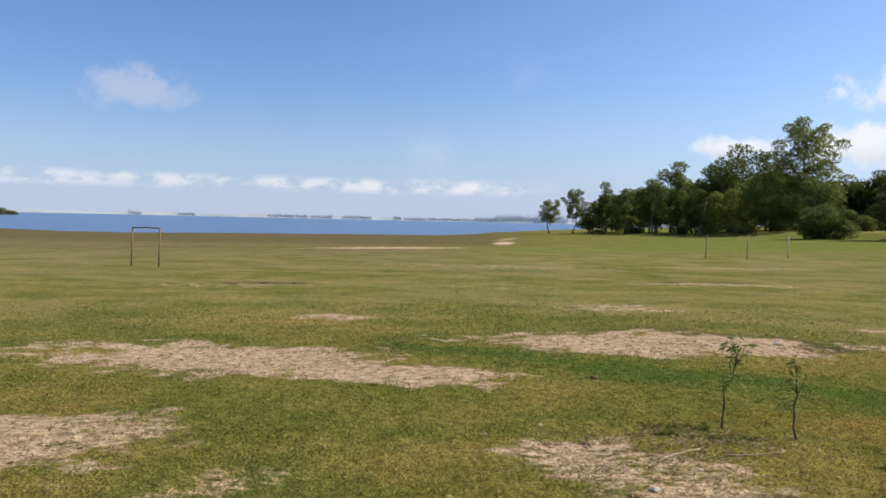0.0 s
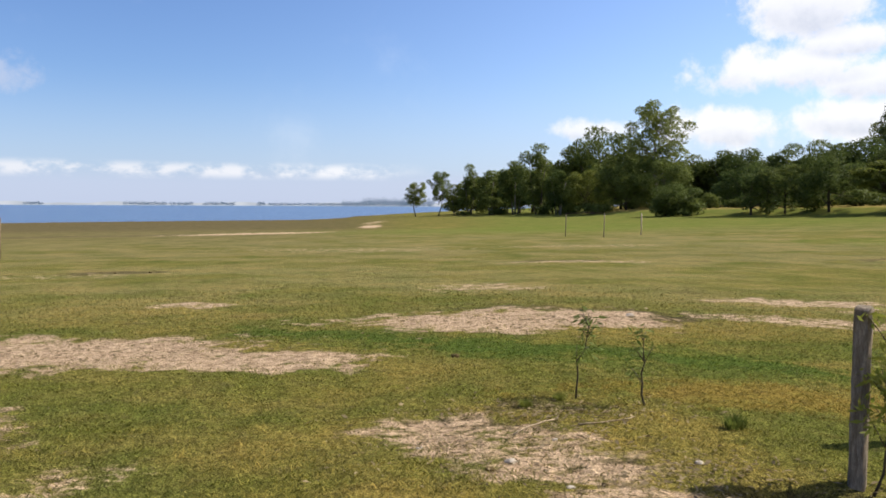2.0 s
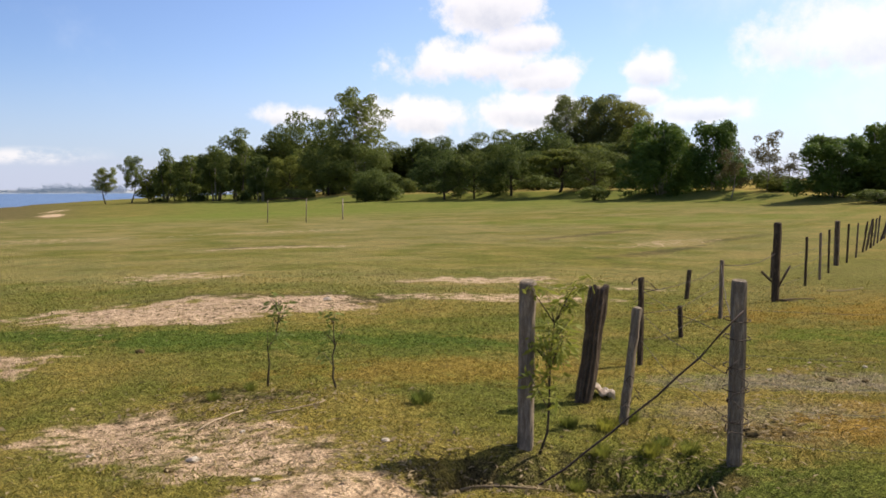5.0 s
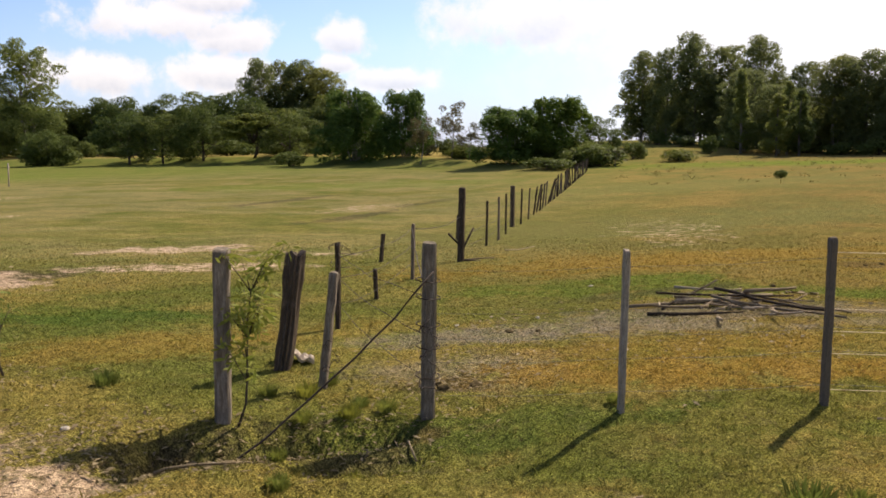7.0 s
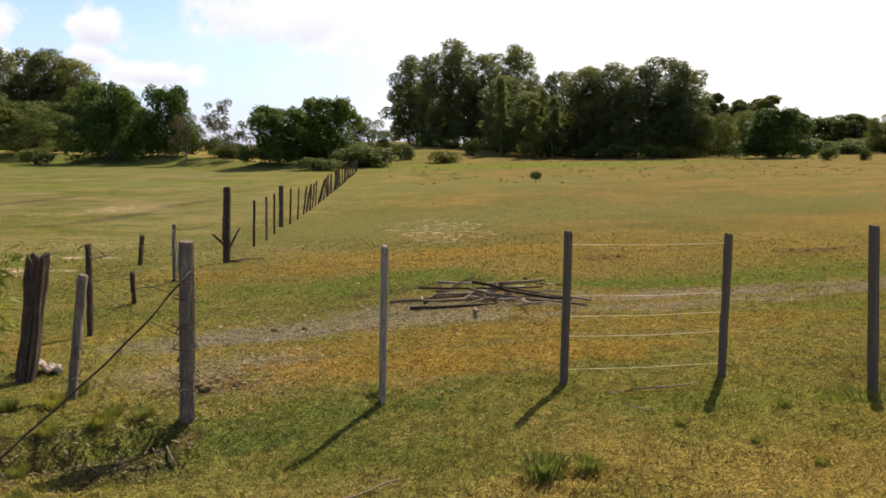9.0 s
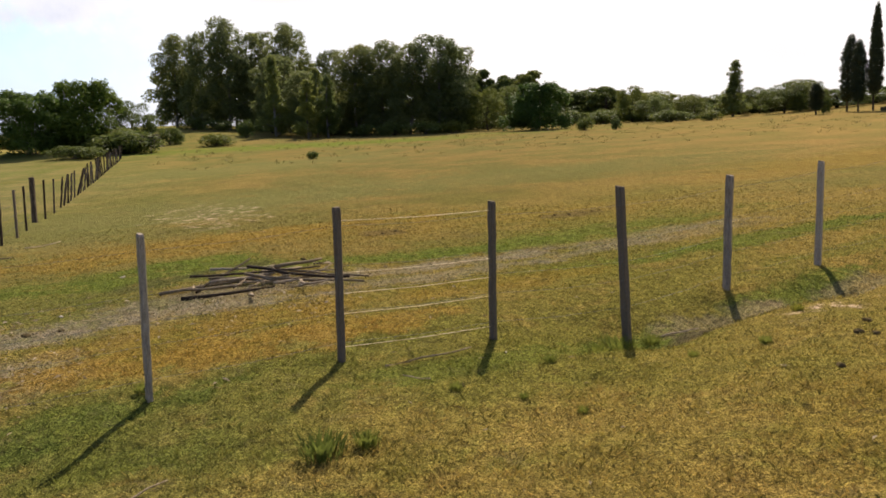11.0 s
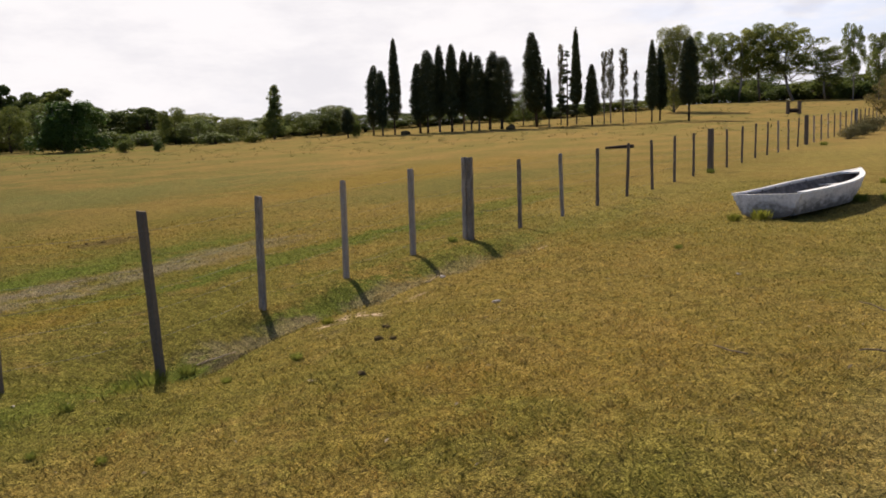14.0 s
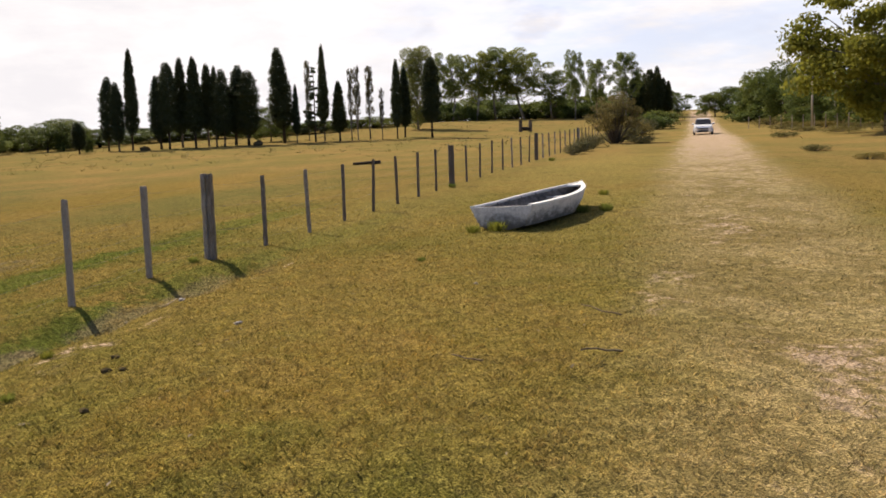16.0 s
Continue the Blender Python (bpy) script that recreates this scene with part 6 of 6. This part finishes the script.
def rowing_boat():
    hull, wood, inner = boat_material(), M_STICK, plain_material("boat_inside_wood", (0.42, 0.37, 0.32), 0.9, vary=0.6)
    rim_paint = plain_material("boat_rim_paint", (0.86, 0.82, 0.74), 0.6, vary=0.22)
    root = new("rowing_boat")
    L, stations, strakes = 4.3, 15, 5

    def rim(t):
        half = 0.68 * (1 - 0.10 * (1 - t) ** 2) * (1 - max(0, (t - 0.35) / 0.65) ** 2.3)
        return max(half, 0.02), 0.52 + 0.02 * (1 - t) ** 2 + 0.20 * t ** 2.0

    def keel(t):
        return 0.05 + 0.30 * max(0, (t - 0.72) / 0.28) ** 2.2

    def curve(t, s, side):
        b, zt = rim(t)
        zb = keel(t)
        k = 0.60 * (1 - max(0, (t - 0.6) / 0.4))
        return Vector((t * L, side * b * (k * min(1, s * 6) + (1 - k) * s ** 0.9) if s > 0 else 0.0, zb + (zt - zb) * s ** 1.1))

    for side in (-1, 1):
        for k in range(strakes):
            bm = bmesh.new()
            rows = []
            for i in range(stations):
                t = i / (stations - 1)
                lo, hi = curve(t, k / strakes, side), curve(t, (k + 1) / strakes + (0.02 if k < strakes - 1 else 0), side)
                out = Vector((0, side, -0.25)).normalized()
                rows.append([bm.verts.new(lo + out * 0.034), bm.verts.new(hi + out * 0.004), bm.verts.new(hi - out * 0.012), bm.verts.new(lo)])
            for a, b in zip(rows, rows[1:]):
                for q in range(4):
                    f = (a[q], b[q], b[(q + 1) % 4], a[(q + 1) % 4])
                    bm.faces.new(f)
            bm.faces.new(rows[0])
            bm.faces.new(list(reversed(rows[-1])))
            bmesh.ops.recalc_face_normals(bm, faces=bm.faces)
            part("plank", bm, hull, root)
        bm = bmesh.new()
        rows = []
        for i in range(21):
            p = curve(i / 20, 1.0, side)
            inn, out = -side * min(0.075, max(0.01, abs(p.y))), side * 0.03
            rows.append([bm.verts.new(p + Vector((0, dy, dz))) for dy, dz in ((inn, 0.0), (out, -0.012), (out, 0.028), (inn, 0.038))])
        for a, b in zip(rows, rows[1:]):
            for q in range(4):
                bm.faces.new((a[q], b[q], b[(q + 1) % 4], a[(q + 1) % 4]))
        bm.faces.new(rows[0])
        bm.faces.new(list(reversed(rows[-1])))
        bmesh.ops.recalc_face_normals(bm, faces=bm.faces)
        part("gunwale", bm, rim_paint, root, "white painted rim with worn edges")
    for side in (-1, 1):
        bm = bmesh.new()
        rows = []
        for i in range(stations):
            t = i / (stations - 1) * 0.97
            rows.append([bm.verts.new(curve(t, s, side) - Vector((0, side * 0.03 * min(1, 4 * s), -0.004))) for s in (0.06, 0.3, 0.5, 0.7, 0.93)])
        for a, b in zip(rows, rows[1:]):
            for k in range(4):
                bm.faces.new((a[k], b[k], b[k + 1], a[k + 1]))
        bmesh.ops.solidify(bm, geom=bm.faces[:], thickness=0.006)
        part("lining", bm, inner, root, "dark bare wood inside the hull")
    # transom
    bm = bmesh.new()
    ring = [curve(0, s, -1) for s in np.linspace(1, 0, 8)] + [curve(0, s, 1) for s in np.linspace(0.14, 1, 7)]
    a = [bm.verts.new(p + Vector((-0.02, 0, 0))) for p in ring]
    b = [bm.verts.new(p + Vector((0.03, 0, 0))) for p in ring]
    bm.faces.new(a)
    bm.faces.new(list(reversed(b)))
    for i in range(len(a)):
        bm.faces.new((a[i], b[i], b[(i + 1) % len(a)], a[(i + 1) % len(a)]))
    bmesh.ops.recalc_face_normals(bm, faces=bm.faces)
    part("transom", bm, hull, root, "flat stern board with peeling white paint")
    # bottom boards, seats, breasthook, keel
    for t, z, d in ((0.10, 0.33, 0.26), (0.46, 0.34, 0.22), (0.76, 0.46, 0.26)):
        w = rim(t)[0] * 0.93
        bm = bmesh.new()
        bmesh.ops.create_cube(bm, size=1.0)
        for v in bm.verts:
            v.co = Vector((t * L + v.co.x * d, v.co.y * 2 * w * (0.95 if v.co.x < 0 else 0.88 if t > 0.6 else 0.95), z + v.co.z * 0.03))
        bmesh.ops.bevel(bm, geom=bm.edges[:], offset=0.006, segments=1, affect="EDGES")
        part("seat", bm, hull, root, "white plank seat")
    bm = bmesh.new()
    pts = [curve(0.88, 1, -1), curve(0.88, 1, 1), Vector((L, 0, rim(1)[1]))]
    lo = [bm.verts.new(p + Vector((0, 0, -0.02))) for p in pts]
    hi = [bm.verts.new(p + Vector((0, 0, 0.02))) for p in pts]
    bm.faces.new(hi)
    bm.faces.new(list(reversed(lo)))
    for i in range(3):
        bm.faces.new((lo[i], lo[(i + 1) % 3], hi[(i + 1) % 3], hi[i]))
    part("bow_deck", bm, rim_paint, root, "white painted bow deck")
    bm = bmesh.new()
    rows = []
    for i in range(12):
        t = 0.02 + 0.8 * i / 11
        rows.append([bm.verts.new((t * L, s * rim(t)[0] * 0.62, keel(t) + 0.05)) for s in (-1, 1)])
    for p, q in zip(rows, rows[1:]):
        bm.faces.new((p[0], q[0], q[1], p[1]))
    bmesh.ops.solidify(bm, geom=bm.faces[:], thickness=0.02)
    part("bottom_boards", bm, inner, root, "grey bare bottom boards")
    verts, faces = [], []
    tube(verts, faces, [curve(t, 0, 1) + Vector((0, 0, -0.02)) for t in np.linspace(0, 1, 14)] + [Vector((L + 0.02, 0, rim(1)[1] + 0.05))], [0.03] * 15, 6)
    link("keel", verts, faces, hull, root)
    for i in range(1, 7):
        t = i / 7.5
        verts, faces = [], []
        tube(verts, faces, [curve(t, s, -1) + Vector((0, 0.02, 0)) for s in np.linspace(1, 0.05, 7)] + [curve(t, s, 1) - Vector((0, 0.02, 0)) for s in np.linspace(0.05, 1, 7)], [0.014] * 14, 5)
        link("rib", verts, faces, inner, root)
    x, y = 12.36, -9.76
    root.matrix_basis = pose(x, y, float(height(x, y)) - 0.05, 0, 0, -64) @ pose(0, 0, 0, -2.0, -1.8, 0) @ Matrix.Diagonal((0.96, 0.96, 0.86, 1))
    tagged(root, "old white wooden rowing boat lying on the grass", "boat")


rowing_boat()


# ---- car ----
def car():
    paint = plain_material("white_car_paint", (0.85, 0.83, 0.79), 0.25, 0.0, 0.5, 0.03)
    glass = plain_material("dark_car_glass", (0.012, 0.012, 0.014), 0.3, 0.0, 0.25, 0.1)
    rubber = plain_material("tyre_rubber", (0.025, 0.025, 0.025), 0.85)
    rim_m = plain_material("alloy_rim", (0.5, 0.5, 0.52), 0.35, 0.8)
    lampm = plain_material("headlight_glass", (0.75, 0.78, 0.8), 0.1, 0.0, 0.7)
    root = new("car")

    def loft(sections, name, mat, parent, label=""):
        bm = bmesh.new()
        rings = []
        for y, w, z0, z1, w1 in sections:
            rings.append([bm.verts.new(p) for p in ((-w, y, z0), (w, y, z0), (w, y, z0 + (z1 - z0) * 0.55), (w1, y, z1), (-w1, y, z1), (-w, y, z0 + (z1 - z0) * 0.55))])
        for a, b in zip(rings, rings[1:]):
            for k in range(6):
                bm.faces.new((a[k], a[(k + 1) % 6], b[(k + 1) % 6], b[k]))
        bm.faces.new(rings[0])
        bm.faces.new(list(reversed(rings[-1])))
        bmesh.ops.recalc_face_normals(bm, faces=bm.faces)
        bmesh.ops.bevel(bm, geom=bm.edges[:], offset=0.03, segments=2, affect="EDGES")
        return part(name, bm, mat, parent, label)

    loft([(-2.1, 0.72, 0.32, 0.62, 0.66), (-1.95, 0.84, 0.24, 0.80, 0.74), (-1.0, 0.86, 0.22, 0.95, 0.76), (0.0, 0.87, 0.22, 0.98, 0.78), (1.4, 0.86, 0.24, 0.98, 0.78), (2.0, 0.80, 0.3, 0.9, 0.72)], "body", paint, root)
    loft([(-1.0, 0.72, 0.93, 0.97, 0.70), (-0.25, 0.72, 0.93, 1.42, 0.58), (0.2, 0.72, 0.93, 1.47, 0.60), (1.2, 0.72, 0.93, 1.43, 0.58), (1.85, 0.68, 0.93, 0.98, 0.60)], "windows", glass, root, "dark tinted windscreen and windows")
    loft([(-0.28, 0.57, 1.40, 1.45, 0.54), (0.2, 0.60, 1.44, 1.49, 0.56), (1.2, 0.58, 1.41, 1.46, 0.54)], "roof", paint, root)
    for s in (-1, 1):
        for y in (-1.28, 1.25):
            verts, faces = [], []
            tube(verts, faces, [(s * 0.70, y, 0.31), (s * 0.90, y, 0.31)], [0.31, 0.31], 18)
            w = link("wheel", verts, faces, rubber, root, "black tyre")
            verts, faces = [], []
            tube(verts, faces, [(s * 0.88, y, 0.31), (s * 0.915, y, 0.31)], [0.20, 0.19], 14)
            link("rim", verts, faces, rim_m, w)
        bm = bmesh.new()
        bmesh.ops.create_uvsphere(bm, u_segments=12, v_segments=8, radius=1.0)
        for v in bm.verts:
            v.co = Vector((s * 0.60 + v.co.x * 0.17, -2.06 + v.co.y * 0.07, 0.66 + v.co.z * 0.075))
        part("headlight", bm, lampm, root)
        verts, faces = [], []
        tube(verts, faces, [(s * 0.78, -0.85, 0.98), (s * 1.0, -0.83, 1.02)], [0.07, 0.08], 8)
        link("side_mirror", verts, faces, paint, root)
    for name, z, h, mat in (("grille", 0.58, 0.06, rubber), ("bumper_intake", 0.36, 0.08, rubber)):
        bm = bmesh.new()
        bmesh.ops.create_cube(bm, size=1.0)
        for v in bm.verts:
            v.co = Vector((v.co.x * 0.9, -2.12 + v.co.y * 0.08, z + v.co.z * h * 2))
        bmesh.ops.bevel(bm, geom=bm.edges[:], offset=0.012, segments=1, affect="EDGES")
        part(name, bm, mat, root, "dark front opening")
    x, y = 48.9, -62.0
    tilt = math.degrees(math.atan2(float(height(x + 1, y - 1.27)) - float(height(x - 1, y + 1.27)), 3.23))
    root.matrix_basis = pose(x, y, float(height(x, y)), 0, 0, 218.5) @ pose(0, 0, 0, tilt, 0, 0) @ Matrix.Diagonal((0.92, 0.92, 0.92, 1))
    tagged(root, "small white car standing on the dirt lane", "car")


car()

# ---- beyond the lane ----
for az, r, h in ((148.1, 82, 5.6), (149.4, 88, 5.4)):
    x, y, z = at(az, r)
    root = tagged(new("utility_pole"), "grey concrete utility pole in the scrub", "pole", "utility poles")
    strand("shaft", [(x, y, z - 0.4), (x, y, z + h)], 0.09, M_STONE, root)
    strand("crossarm", [(x - 0.7, y - 0.4, z + h - 0.3), (x + 0.7, y + 0.4, z + h - 0.3)], 0.05, M_OLD, root)
pen = tagged(new("cattle_gate"), "dark rough timber pen rails beside the tree", "gate")
x0, y0, _ = at(151.9, 58)
for i in range(6):
    x, y = x0 - 0.55 * i, y0 + 0.05 * i - 0.35 * (i % 2)
    set_post(stake[i % 5], M_OLD, pen, x, y, 20 * i)
for dz in (0.45, 0.85, 1.12):
    strand("rail", [g(x0, y0, dz), g(x0 - 2.8, y0, dz)], 0.05, M_OLD, pen)
scrub_fence = tagged(new("scrub_fence"), "low grey posts of a fence in the scrub", "fence")
for i in range(14):
    x, y, z = at(144.5 + 0.62 * i, 92 - 2.3 * i)
    set_post(slim[i % 4], M_POST, scrub_fence, x, y, 10 * i)
trough = tagged(new("loading_frame"), "dark timber frame standing on the pasture", "frame")
for dx in (-0.55, 0.55):
    x, y = 74.4 + dx * 0.65, -63.5 + dx * 0.76
    verts, faces = [], []
    tube(verts, faces, [g(x, y, -0.2), g(x, y, 1.3)], [0.22, 0.2], 8)
    link("upright", verts, faces, M_OLD, trough)
strand("rail", [g(74.0, -63.9, 0.35), g(74.8, -63.1, 0.35)], 0.22, M_OLD, trough)
log_thing("fallen_log", [g(38.8, -23.1, 0.08), g(39.2, -22.5, 0.09), g(39.6, -21.9, 0.07)], 0.1, "dark fallen log on the pasture", "log", M_OLD)
lump("boulder", 0.6, rp, M_DUNG, "dark mound at the foot of the cypresses", "mound", *at(112.9, 89)[:2], 0.6)
lump("boulder", 0.5, rp, M_DUNG, "dark mound at the foot of the cypresses", "mound", *at(105.9, 92)[:2], 0.6)
# scrub along the far end of the fence and the lane
for az, r, h, w in ((134.2, 50, 0.9, 1.8), (134.8, 56, 1.2, 2.4), (136.6, 66, 1.6, 3.0), (137.4, 72, 2.0, 4.0), (138.0, 85, 2.2, 4.5), (138.6, 100, 2.4, 5.0), (139.2, 120, 2.6, 5), (133.4, 46, 0.7, 1.4), (137.8, 60, 0.8, 2.0),
                    (144.6, 120, 2.0, 6), (145.8, 104, 1.2, 5), (147.2, 92, 0.8, 4), (148.8, 84, 0.9, 4), (150.2, 74, 0.7, 3), (152.4, 66, 0.8, 3), (149.6, 66, 0.5, 3), (147.6, 72, 0.6, 3), (146.6, 84, 0.7, 3), (148.0, 42, 0.5, 1.4), (150.9, 36, 0.45, 1.2), (146.4, 60, 0.6, 1.8),
                    (146.0, 125, 5.0, 8), (152.5, 85, 5.5, 9), (151.0, 92, 5.0, 9), (154.0, 80, 6.0, 9), (149.3, 95, 4.6, 7)):
    z = at(az, r)[2]
    plant("scrub" if h < 1.3 and az > 140 else "sedge" if h < 2.3 and az < 140 else "scrub" if h < 1.3 else "shrub" if h < 3 else "broad", az, r, math.degrees(math.atan2(z + h - EYE, r)), w)
